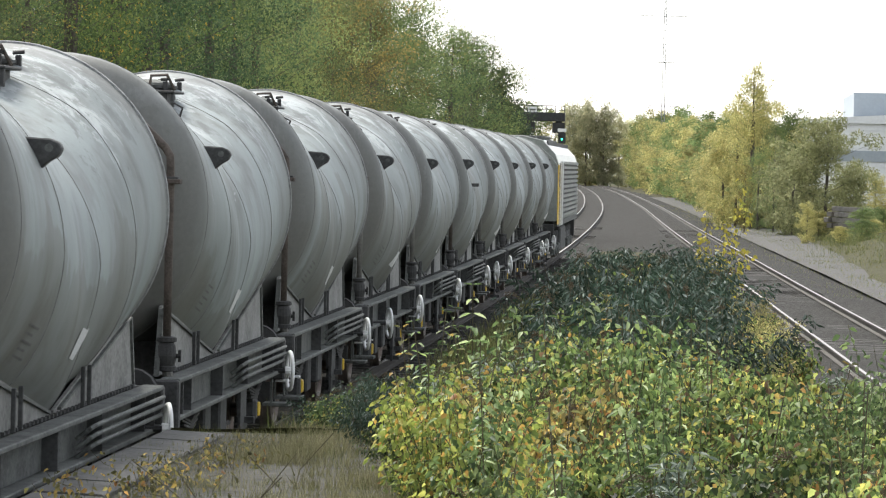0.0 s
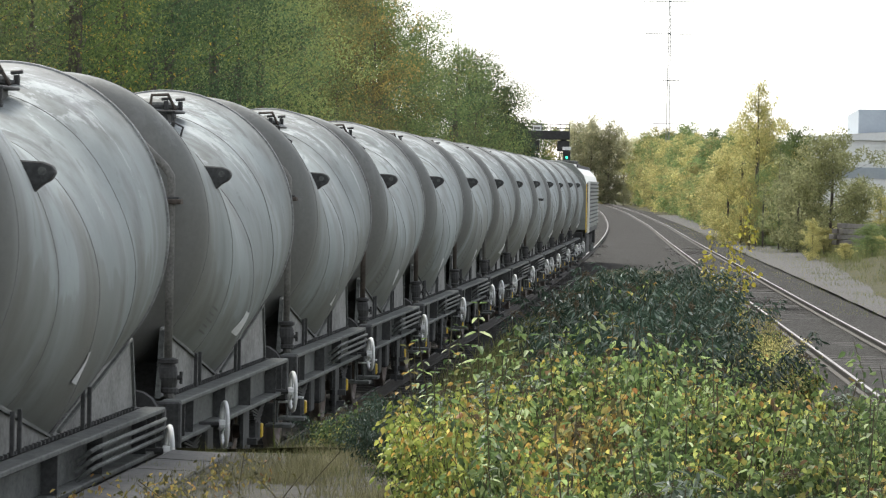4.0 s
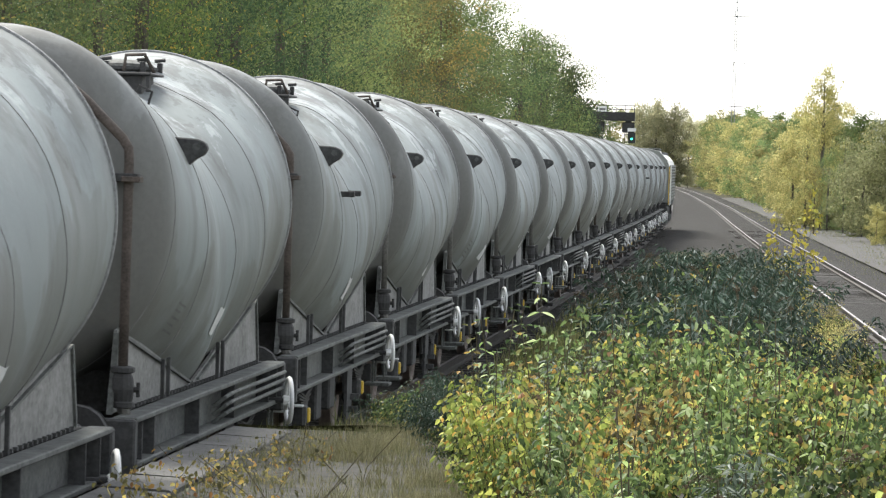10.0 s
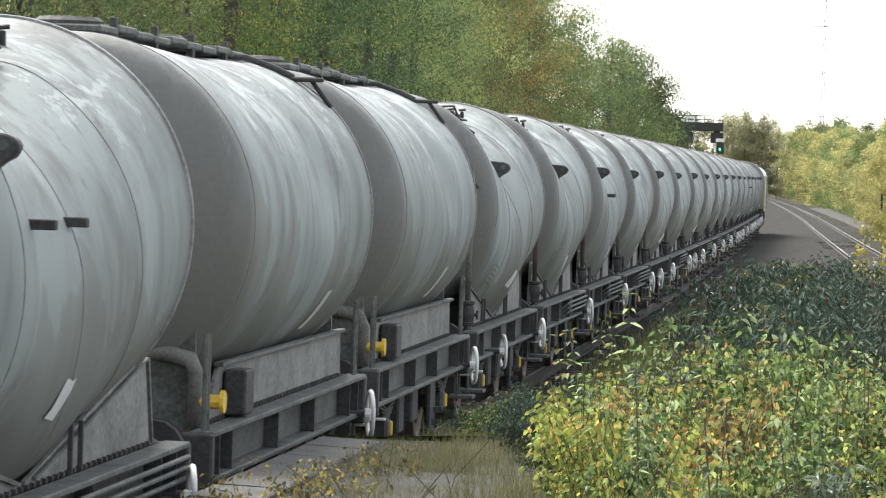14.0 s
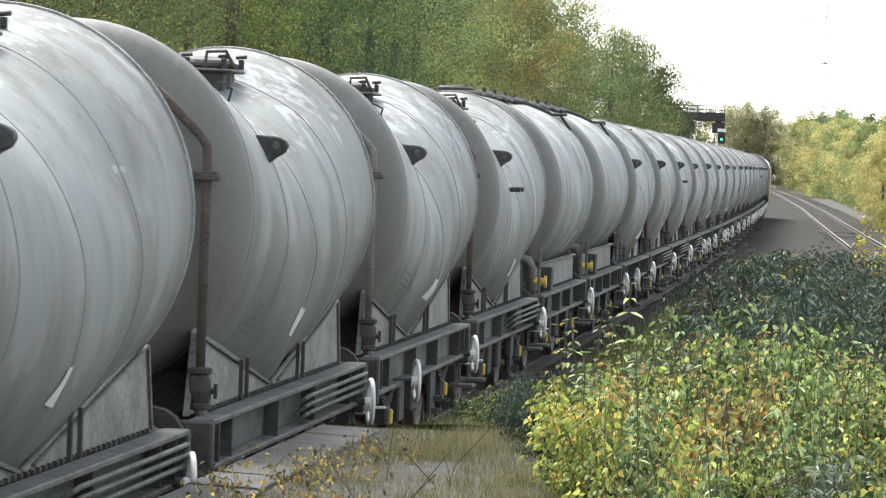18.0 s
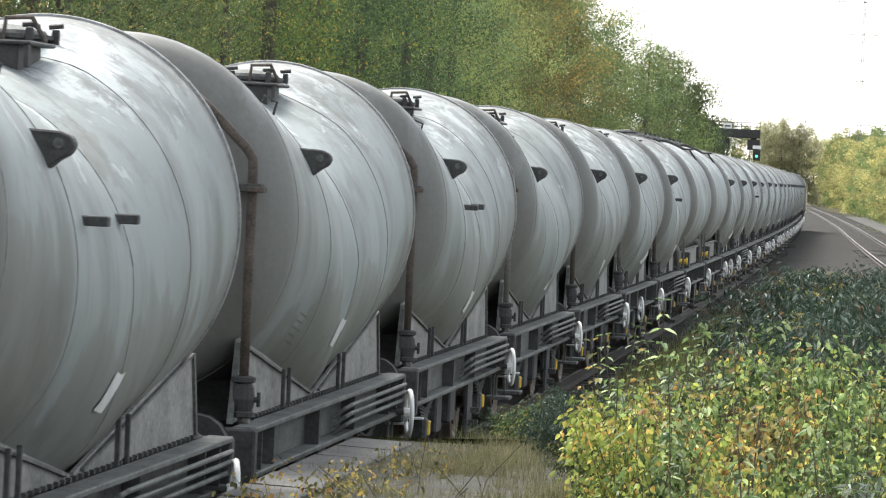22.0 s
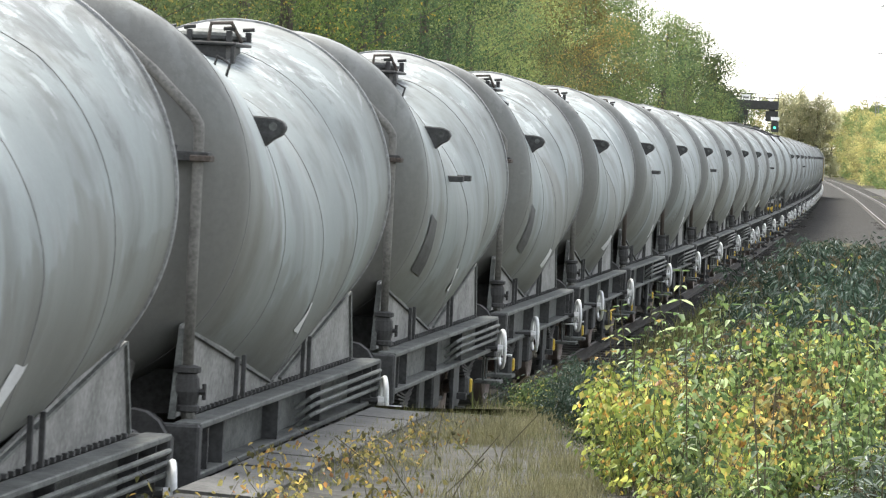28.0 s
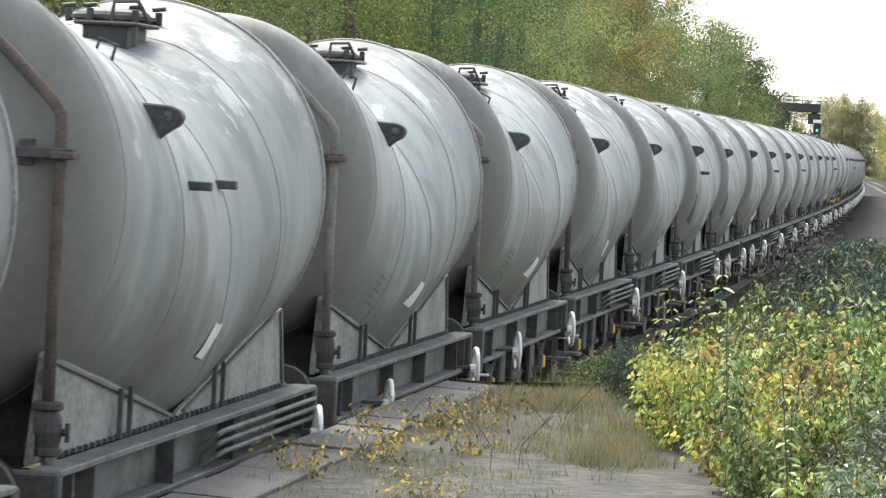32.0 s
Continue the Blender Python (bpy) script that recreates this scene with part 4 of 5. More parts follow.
def build_train():
    kinds = {
        "plain": cement_wagon("grey cement tank wagon with a sagging belly, coated in dust"),
        "bars": cement_wagon("grey cement tank wagon with faded lettering and dusty sides", panel="bars", pipes=False, wheels=2),
        "rusty": cement_wagon("grey cement tank wagon with a rust-stained end pipe", rusty=True, panel="bars", pipes=True),
        "brackets": cement_wagon("grey cement tank wagon with two small dark side brackets", pads=True, rusty=True, pipes=True),
        "panel": cement_wagon("grey cement tank wagon with a dark data panel", panel="dark", pipes=False, wheels=2),
        "both": cement_wagon("grey cement tank wagon with dark data panel and side brackets", pads=True, panel="dark", pipes=True),
        "long": long_wagon("smooth grey cement tank wagon with a walkway on top"),
    }
    special = {7: "brackets", 12: "brackets", 16: "brackets", 18: "brackets", 21: "both", 20: "panel", 26: "brackets", -4: "brackets", 10: "long", 11: "long", 25: "bars", 24: "bars", 22: "plain", 19: "bars", 1: "rusty", 2: "plain", 0: "rusty", 3: "bars", 4: "plain", 5: "bars", 8: "rusty", 9: "bars"}
    used = set()
    for j in range(-8, 29):
        kind = special.get(j, ("plain", "bars", "rusty")[j % 3])
        if kind in used:
            w = copy_thing(kinds[kind], Matrix())
        else:
            w = kinds[kind]
            used.add(kind)
        TRAIN.append((j, w))
    for kind, w in kinds.items():
        if kind not in used:
            TRAIN.append((29, w))
    TRAIN.append((None, locomotive()))


def motions():
    """The train rolls away along its track, slowly gathering speed; its wheels turn."""
    spin = [(k / 10, (place_of(0, k / 10) - place_of(0, 0)) / 0.46) for k in range(321)]
    for j, w in TRAIN:
        rows = []
        for t in range(33):
            y = place_of(j, t) if j is not None else place_of(-8, t) + 4.18 + 10.4
            rows.append((t, pose(line_x(y), y, 0, 0, 0, line_turn(y))))
        walk(w, rows)
        for c in w.children:
            if c.name.startswith("wheelset"):
                home = c.matrix_basis.translation.copy()
                c.rotation_mode = "QUATERNION"
                walk(c, [(t, Matrix.Translation(home) @ Matrix.Rotation(-a, 4, "X")) for t, a in spin])


# ---------------------------------------------------------------- platform and bank
def mound(x, y):
    """The overgrown end of the island platform: flat, then falling away into a low bank."""
    far = 0.86 - 0.95 * max(0.0, min(1.0, (y - 27.6) / 9.0))
    right = max(0.0, min(1.0, (second_x(y) - 1.3 - x) / 1.6))
    left = max(0.0, min(1.0, (x - line_x(y) - 1.55) / 0.5)) if y > 27.6 else 1.0
    low = -0.16
    keep = 0.18 * max(0.0, min(1.0, (y - 34) / 2, (98 - y) / 22))
    return low + (max(far, keep) - low) * right * left


def build_platform():
    p = thing("platform", "overgrown disused platform with a weathered stone edge", "platform", "", "structure")
    bm = bmesh.new()
    box(bm, (-3.90, -14, -0.4), (0.9, 27.5, 0.855), 0.02)
    part("platform_body", bm, PAVING, p, "cracked grey surface with moss")
    bm = bmesh.new()
    prism(bm, ((-0.44, 0.80), (0.0, 0.80), (0.0, 0.875), (-0.012, 0.885), (-0.43, 0.90), (-0.45, 0.885)), 0.006, 0.894, "y")
    slab = part("coping_slab", bm, COPING, p)
    for k in range(45):
        y = -12.5 + 0.9 * k
        if k == 0:
            slab.matrix_basis = pose(-3.54, y, 0)
        elif y < 27.0:
            again(slab, p, -3.54 + random.uniform(-0.012, 0.012), y, random.uniform(-0.008, 0.01), random.uniform(-0.4, 0.4), random.uniform(-0.5, 0.5), random.uniform(-0.4, 0.4))
    bm = bmesh.new()
    prism(bm, ((-0.11, -0.034), (0.11, -0.034), (0.11, 0.03), (0.106, 0.034), (-0.106, 0.034), (-0.11, 0.03)), -0.012, 0.0, "x")
    brick = part("brick", bm, BRICK, p)
    first = True
    for row in range(8):
        for k in range(34):
            y = 18.6 + 0.232 * k + (0.116 if row % 2 else 0)
            if y > 27.3:
                continue
            if first:
                brick.matrix_basis = pose(-3.90, y, 0.74 - 0.08 * row)
                first = False
            else:
                again(brick, p, -3.90 + random.uniform(-0.004, 0.002), y, 0.74 - 0.08 * row)
    xs = [-4.0 + 0.35 * i for i in range(30)]
    ys = steps(10, 44, 0.5) + steps(46, 130, 2.0)
    verts = [(x, y, mound(x, y) + 0.05 * noise.noise((x, y * 0.7, 1)) + (0.03 if y < 27.6 else 0)) for y in ys for x in xs]
    n = len(xs)
    faces = [(j * n + i, j * n + i + 1, (j + 1) * n + i + 1, (j + 1) * n + i) for j in range(len(ys) - 1) for i in range(n - 1)
             if not (ys[j + 1] <= 27.7 and xs[i] < 0.6) and xs[i + 1] < second_x(ys[j]) - 1.25 and xs[i] > line_x(ys[j]) + 1.4 and (ys[j] < 40 or mound(xs[i], ys[j]) > -0.06 or mound(xs[i + 1], ys[j + 1]) > -0.06)]
    tagged(mesh_part("earth_bank", verts, faces, EARTH, None, "", True), "low earth bank under the scrub beyond the platform", "bank", "", "structure")


# ---------------------------------------------------------------- leaves, shrubs and trees
def leaf_mesh(name, pos, way, up, length, ratio, material, parent, fold=0.16, label="", simple=False):
    """Many leaves as one mesh: each a folded blade from pos along way."""
    pos, way, up = (np.asarray(a, float) for a in (pos, way, up))
    way = way / np.linalg.norm(way, axis=1, keepdims=True)
    side = np.cross(way, up)
    side /= np.maximum(np.linalg.norm(side, axis=1, keepdims=True), 1e-6)
    nrm = np.cross(side, way)
    L = np.asarray(length)[:, None]
    W = L * ratio * 0.5
    n = len(pos)
    if simple == "blade":
        cols = [pos - side * W, pos + side * W, pos + way * L - nrm * L * fold]
        faces = np.array([[0, 1, 2]])
    elif simple:
        rise = nrm * W * 0.25
        cols = [pos, pos + way * L * 0.5 + side * W + rise, pos + way * L - nrm * L * fold, pos + way * L * 0.5 - side * W + rise]
        faces = np.array([[0, 1, 2], [0, 2, 3]])
    else:
        rise = nrm * W * 0.40
        low, high = pos + way * L * 0.28, pos + way * L * 0.66 - nrm * L * fold * 0.45
        cols = [pos, low + side * W + rise, high + side * W * 0.78 + rise, pos + way * L - nrm * L * fold, high - side * W * 0.78 + rise, low - side * W + rise]
        faces = np.array([[0, 1, 2, 3], [0, 3, 4, 5]])
    k = len(cols)
    verts = np.stack(cols, 1).reshape(-1, 3)
    idx = (np.arange(n)[:, None, None] * k + faces[None]).reshape(-1, faces.shape[1])
    me = bpy.data.meshes.new(name)
    me.vertices.add(len(verts))
    me.vertices.foreach_set("co", verts.ravel())
    me.loops.add(idx.size)
    me.loops.foreach_set("vertex_index", idx.ravel())
    me.polygons.add(len(idx))
    me.polygons.foreach_set("loop_start", np.arange(len(idx)) * faces.shape[1])
    me.update()
    me.validate()
    me.materials.append(material)
    ob = new(name, me)
    ob.parent = parent
    if label:
        ob["label"] = label
    return ob


def unit(rng, n):
    v = rng.normal(size=(n, 3))
    return v / np.linalg.norm(v, axis=1, keepdims=True)


def shrub(rng, label, category, material, height, spread, count, size, ratio, droop=0.4, spikes=0, stems=16, group="", simple=False, hang_by=-0.15):
    """A shrub: arching stems, each carrying leaves, with brown dead spikes on some."""
    s = thing("shrub" if category == "shrub" else category, label, category, group)
    bm = bmesh.new()
    pos, way, up, size_of, tips = [], [], [], [], []
    for k in range(stems):
        a = rng.uniform(0, 2 * math.pi)
        h = height * rng.uniform(0.45, 1.15)
        r = spread * rng.uniform(0.2, 1.1)
        base = np.array([r * 0.25 * math.cos(a), r * 0.25 * math.sin(a), -0.05])
        pts = []
        for i in range(6):
            u = i / 5
            pts.append(base + np.array([r * math.cos(a) * u ** 1.3, r * math.sin(a) * u ** 1.3, h * (1.25 * u - 0.25 * droop * 2 * u * u)]) + rng.normal(size=3) * 0.02)
        tube(bm, pts, 0.0035 if height > 0.5 else 0.0018, 3)
        tips.append(pts[-1])
        m = count // stems
        u = rng.uniform(0.15, 1.0, m) ** 0.62
        i = np.minimum((u * 5).astype(int), 4)
        P = np.array(pts)
        p = P[i] + (P[i + 1] - P[i]) * (u * 5 - i)[:, None]
        out = unit(rng, m)
        out[:, 2] = hang_by - np.abs(out[:, 2]) * 1.1
        stalk = rng.uniform(0.0, 0.13, m)[:, None] * out
        pos.append(p + stalk + rng.normal(size=(m, 3)) * 0.025)
        way.append(out + np.array([math.cos(a), math.sin(a), 0]) * 0.3)
        lift = unit(rng, m) * 0.95 + np.array([0, -0.35, 0.75])
        up.append(lift)
        size_of.append(size * rng.uniform(0.60, 1.25, m))
    tagged(part("stem", bm, TWIG, s, "thin brown stems"), kind="stuff")
    leaf_mesh("leaves", np.concatenate(pos), np.concatenate(way), np.concatenate(up), np.concatenate(size_of), ratio, material, s, 0.16, "", simple)
    for k in range(spikes):
        t = tips[k % len(tips)]
        q = np.repeat(t[None], 130, 0)
        u = rng.uniform(0, 1, 130)
        b = rng.uniform(0, 2 * math.pi)
        d = np.array([math.cos(b), math.sin(b), 0.0])
        arc = d * (u * 0.30)[:, None] + np.array([0, 0, 1.0]) * (0.16 * u - 0.26 * u * u)[:, None]
        q = q + arc + rng.normal(size=(130, 3)) * (0.020 * (1 - u * 0.7))[:, None]
        leaf_mesh("seed_head", q, unit(rng, 130) + d * 0.5, unit(rng, 130), rng.uniform(0.014, 0.032, 130), 0.6, SEED, s, 0.1, "drooping dry brown seed head", True)["kind"] = "stuff"
    return s


def upright(rng, label, material, height, pairs, size, ratio, category="stem"):
    """A tall single stem with leaves in opposite pairs."""
    s = thing("leafy_stem", label, category)
    bm = bmesh.new()
    tube(bm, [(0, 0, -0.6), (0.01, 0.0, height * 0.5), (0.0, 0.01, height)], 0.004, 5)
    part("stalk", bm, TWIG, s)
    pos, way, up, ln = [], [], [], []
    for k in range(pairs):
        z = height * (0.25 + 0.75 * k / (pairs - 1))
        a = k * 1.7
        for j in (0, 1):
            b = a + j * math.pi
            pos.append((0.01 * math.cos(b), 0.01 * math.sin(b), z))
            way.append((math.cos(b), math.sin(b), rng.uniform(-0.45, 0.15) + (0.6 if k == pairs - 1 else 0)))
            up.append((0, 0, 1.0))
            ln.append(size * (1.1 - 0.5 * k / pairs) * rng.uniform(0.8, 1.1))
    leaf_mesh("leaves", pos, way, up, np.array(ln), ratio, material, s, 0.2)
    return s


def tree(rng, label, material, height, spread, count, leaf=0.17, low=0.12, category="tree", weep=0.0, slim=1.0):
    """A tapered trunk with limbs, and a crown of clumped leaves round the limbs' ends."""
    t = thing("tree", label, category)
    bm = bmesh.new()
    tube(bm, [(0, 0, -0.6), (0.05, 0.02, height * 0.3), (-0.04, 0.05, height * 0.62)], 0.03 * height ** 0.8 * 0.6, 7)
    rod(bm, (-0.04, 0.05, height * 0.6), (0.03, 0.0, height * 0.95), 0.05, 0.012, 6)
    cents, sizes = [], []
    limbs = 26
    for k in range(limbs):
        u = low + (0.97 - low) * (k + rng.uniform(0, 1)) / limbs
        a = k * 2.4 + rng.uniform(-0.4, 0.4)
        belly = math.sin(math.pi * min(1.0, (u - low * 0.5) / (1.08 - low * 0.5)) ** 0.75) ** 0.6
        if low < 0.05:
            belly = max(belly, 0.80 if u < 0.6 else 0.0)
        r = spread * belly * rng.uniform(0.62, 1.12) * slim
        z0 = height * u * 0.9
        end = np.array([r * math.cos(a), r * math.sin(a), min(height, z0 + r * rng.uniform(0.1, 0.55))])
        rod(bm, (0, 0, z0 * 0.93), tuple(end), 0.015 * (1.2 - u), 0.005, 4)
        for f, g in ((1.0, 0.85), (0.68, 1.0), (0.4, 0.9)):
            cents.append(np.array([end[0] * f, end[1] * f, z0 + (end[2] - z0) * f]) + rng.normal(size=3) * 0.2)
            sizes.append(spread * 0.235 * g * rng.uniform(0.65, 1.3))
    for k in range(5):
        cents.append(np.array([rng.normal() * spread * 0.16, rng.normal() * spread * 0.16, height * rng.uniform(0.84, 0.98)]))
        sizes.append(spread * 0.18)
    part("trunk", bm, BARK, t, "grey brown trunk and limbs")
    cents, sizes = np.array(cents), np.array(sizes)
    w = sizes ** 2
    pick = rng.choice(len(cents), count, p=w / w.sum())
    d = unit(rng, count)
    rad = rng.uniform(0.45, 1.12, count) ** 0.6
    p = cents[pick] + d * (sizes[pick] * rad)[:, None] * np.array([1, 1, 0.72])
    p[:, 2] -= weep * rng.uniform(0, 1, count) ** 2
    p[:, 2] = np.maximum(p[:, 2], 0.15)
    way = d * 0.6 + unit(rng, count)
    way[:, 2] -= 0.35 + weep
    up = d * 1.5 + np.array([0, 0, 0.55]) + unit(rng, count) * 0.45
    leaf_mesh("crown", p, way, up, leaf * rng.uniform(0.6, 1.3, count), 0.62, material, t, 0.1, "", "blade")
    return t


def grass(name, rng, spots, per, height, spread, material, label):
    """Tufts of blades as one sheet of stuff."""
    pos, way, ln = [], [], []
    for x, y, z, k in spots:
        m = int(per * k)
        a, r = rng.uniform(0, 2 * math.pi, m), spread * np.sqrt(rng.uniform(0, 1, m))
        pos.append(np.stack([x + r * np.cos(a), y + r * np.sin(a), np.full(m, z)], 1))
        v = rng.normal(size=(m, 3)) * 0.35
        v[:, 2] = 1.0
        way.append(v)
        ln.append(height * k * rng.uniform(0.5, 1.15, m))
    pos, way, ln = np.concatenate(pos), np.concatenate(way), np.concatenate(ln)
    ob = leaf_mesh(name, pos, way, unit(rng, len(pos)), ln, 0.05, material, None, 0.12, "", "blade")
    return tagged(ob, label, "grass", "", "stuff")


def inside(poly, x, y):
    hit = False
    for (x0, y0), (x1, y1) in zip(poly, poly[1:] + poly[:1]):
        if (y0 > y) != (y1 > y) and x < (x1 - x0) * (y - y0) / (y1 - y0) + x0:
            hit = not hit
    return hit


def scatter(rng, poly, gap_x, gap_y):
    """Places on a jittered lattice inside a polygon."""
    xs, ys = [p[0] for p in poly], [p[1] for p in poly]
    out = []
    y = min(ys)
    row = 0
    while y < max(ys):
        x = min(xs) + (gap_x / 2 if row % 2 else 0)
        while x < max(xs):
            a, b = x + rng.uniform(-0.35, 0.35) * gap_x, y + rng.uniform(-0.35, 0.35) * gap_y
            if inside(poly, a, b):
                out.append((a, b))
            x += gap_x
        y += gap_y
        row += 1
    return out


def prune(sources, used):
    """Take away the plants of which none was set."""
    for src in sources:
        if src.name not in used:
            for o in list(src.children_recursive) + [src]:
                bpy.data.objects.remove(o)


def canopy(x, y):
    """How high the scrub at the platform's end stands over its ground."""
    high = 0.56 + 0.14 * max(0.0, min(1.0, (y - 14) / 12))
    if y > 26:
        high = max(0.45, min(1.54, 1.62 - 0.055 * (y - 27) - (0.40 if x > 0.2 else 0.16 if y > 30 and x > -0.9 else 0.0)) - mound(x, y))
    return high * (0.62 if x < -2.25 else 0.82 if x < -1.95 else 1.0)


def build_scrub():
    rng = np.random.default_rng(5)
    bramble = [shrub(rng, "dense bramble with green and yellowing autumn leaves", "shrub", LEAF_BUSH, 1.0, 0.50, 1000, 0.072, 0.78, 0.6, 1 if k % 2 else 0, 20, "bushes on the platform end", False, -0.35) for k in range(4)]
    tawny = [shrub(rng, "bramble with tawny and yellow fading leaves", "shrub", LEAF_TAWNY, 1.0, 0.45, 760, 0.064, 0.74, 0.6, 2, 16, "bushes on the platform end", False, -0.35) for k in range(2)]
    nettle = [shrub(rng, "clump of fresh green nettles and seedlings", "shrub", LEAF_NETTLE, 1.1, 0.38, 640, 0.080, 0.55, 0.1, 0, 14, "bushes on the platform end") for k in range(2)]
    shade = [shrub(rng, "low bramble with deep green leaves", "shrub", LEAF_SHADE, 0.95, 0.48, 900, 0.066, 0.70, 0.7, 1, 18, "bushes on the platform end") for k in range(2)]
    silver = [shrub(rng, "silver-green buddleia with drooping brown seed heads", "shrub", LEAF_SILVER, 1.1, 0.42, 620, 0.11, 0.26, 0.3, 4, 12, "bushes on the platform end", False, 0.1) for k in range(2)]
    gold = [shrub(rng, "thin shrub turning yellow and orange", "shrub", LEAF_YELLOW, 1.1, 0.40, 260, 0.062, 0.75, 0.2, 0, 9, "bushes on the platform end") for k in range(2)]
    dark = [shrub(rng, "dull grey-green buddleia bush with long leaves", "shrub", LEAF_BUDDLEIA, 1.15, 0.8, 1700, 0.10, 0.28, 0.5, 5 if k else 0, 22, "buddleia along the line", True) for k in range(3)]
    weed = [shrub(rng, "yellow-green weeds and seedlings", "shrub", LEAF_GOLD, 0.8, 0.55, 900, 0.055, 0.5, 0.2, 0, 16, "weeds along the line", True) for k in range(2)]
    used = set()

    def put(kinds, x, y, z, grow):
        src = kinds[int(rng.integers(len(kinds)))]
        m = pose(x, y, z, 0, 0, rng.uniform(0, 360))
        if src.name not in used:
            used.add(src.name)
            src.matrix_basis = m
            o = src
        else:
            o = copy_thing(src, m)
        o.scale = (grow * rng.uniform(0.9, 1.1), grow * rng.uniform(0.9, 1.1), grow * rng.uniform(0.88, 1.12))
        return o

    front = [(-2.35, 29.0), (-2.5, 32.5), (-1.7, 34.0), (-0.6, 33.5), (1.3, 33), (2.1, 27), (1.9, 19), (0.9, 13.5), (-0.3, 14), (-1.15, 17.5), (-1.7, 21), (-2.0, 25)]
    for x, y in scatter(rng, front, 0.62, 1.15):
        k = rng.uniform()
        one, two = noise.noise((x * 0.95, y * 0.32, 4.2)) + 0.22 * (k - 0.5), noise.noise((x * 1.1, y * 0.4, 21.7)) + 0.2 * (k - 0.5)
        if y > 27.5 and x < -1.2:
            kinds = silver if k < 0.22 else shade if k < 0.45 else nettle if k < 0.7 else bramble
        elif one < -0.27:
            kinds = shade if k < 0.25 else nettle if k < 0.6 else bramble
        elif two > 0.28:
            kinds = tawny if k < 0.65 else bramble
        else:
            kinds = bramble if k < 0.74 else nettle if k < 0.84 else silver if k < 0.88 else tawny if k < 0.93 else gold if k < 0.96 else bramble
        grow = canopy(x, y) * (0.80 + 0.62 * noise.noise((x * 1.5, y * 0.45, 9.1)) + 0.24 * rng.uniform())
        put(kinds, x, y, mound(x, y), grow)
    lime = [shrub(rng, "bramble with bright lime-yellow hanging leaves", "shrub", LEAF_LIME, 0.85, 0.42, 620, 0.062, 0.62, 0.5, 0, 14, "bushes on the platform end") for k in range(2)]
    for x, y in ((-1.75, 23.2), (-1.55, 21.6), (-1.85, 24.6), (-1.35, 22.4), (-1.2, 20.2), (-1.0, 18.6), (-0.55, 29.3), (0.25, 28.6), (-0.1, 30.4), (-1.7, 26.2)):
        put(lime, x, y, mound(x, y), (canopy(x, y) + 0.06) * rng.uniform(0.95, 1.15))
    # low dark growth that spills over the platform edge
    fringe = [(-2.1, 24.5), (-2.55, 26.4), (-3.1, 28.2), (-3.2, 31.5), (-2.6, 33.5), (-2.3, 29), (-1.9, 25)]
    for x, y in scatter(rng, fringe, 0.4, 0.9):
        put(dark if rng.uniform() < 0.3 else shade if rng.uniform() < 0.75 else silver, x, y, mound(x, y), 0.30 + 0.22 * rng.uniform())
    # slender shoots that rise out of the canopy
    sprouts = [shrub(rng, "slender leafy shoots standing out of the bramble", "shrub", leaf, 1.25, 0.24, 96, size, 0.6, 0.2, spikes, 5, "bushes on the platform end")
               for leaf, size, spikes in ((LEAF_BUSH, 0.070, 0), (LEAF_NETTLE, 0.085, 0), (LEAF_TAWNY, 0.065, 2), (LEAF_BUSH, 0.075, 0), (LEAF_BUSH, 0.060, 2), (LEAF_NETTLE, 0.065, 0))]
    for x, y in scatter(rng, front, 0.55, 1.35):
        tall = (canopy(x, y) + 0.16 * rng.uniform()) / 1.5
        put(sprouts, x, y, mound(x, y), tall)
    back = [(-1.7, 40), (-2.1, 56), (-2.2, 72), (-1.0, 74), (0.2, 64), (0.4, 46), (-0.2, 38), (-1.1, 37)]
    for x, y in scatter(rng, back, 0.85, 2.1):
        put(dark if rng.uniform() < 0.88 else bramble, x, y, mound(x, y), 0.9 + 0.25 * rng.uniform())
    right = [(0.3, 44), (1.7, 44), (1.3, 62), (0.9, 80), (0.3, 98), (-0.9, 98), (-0.6, 80), (0.2, 64)]
    for x, y in scatter(rng, right, 0.75, 2.6):
        put(weed if rng.uniform() < 0.75 else bramble, x, y, mound(x, y), 0.5 + 0.3 * rng.uniform())
    near = [(1.9, 34), (2.9, 34), (2.4, 44), (1.6, 44)]
    for x, y in scatter(rng, near, 0.9, 2.2):
        put(weed, x, y, mound(x, y), 0.6)
    prune(lime + sprouts + bramble + tawny + nettle + shade + silver + gold + dark + weed, used)
    # single plants that stand out
    tall = upright(rng, "tall leafy buddleia shoot with paired leaves", LEAF_NETTLE, 1.0, 7, 0.16, 0.42)
    tall.matrix_basis = pose(-2.04, 32.3, 0.86)
    for x, y, z in ((-1.55, 31.5, 0.62), (-1.2, 30.6, 0.66), (-0.35, 29.8, 0.72), (-2.5, 31.2, 0.45)):
        copy_thing(tall, pose(x, y, z, 0, 0, rng.uniform(0, 360)))
    shoot = upright(rng, "upright green shoot with small paired leaves", LEAF_NETTLE, 1.0, 11, 0.085, 0.45)
    shoot.matrix_basis = pose(-0.1, 28.2, 0.85)
    for x, y in scatter(rng, front, 0.6, 1.9):
        if x < 0.3 or y < 22:
            copy_thing(shoot, pose(x, y, mound(x, y) - 0.15 + rng.uniform(-0.25, 0.22), rng.normal() * 6, rng.normal() * 6, rng.uniform(0, 360)))
    amber = upright(rng, "seedling with orange autumn leaves", LEAF_RUST, 0.9, 8, 0.085, 0.75)
    amber.matrix_basis = pose(-0.83, 31.3, 0.92)
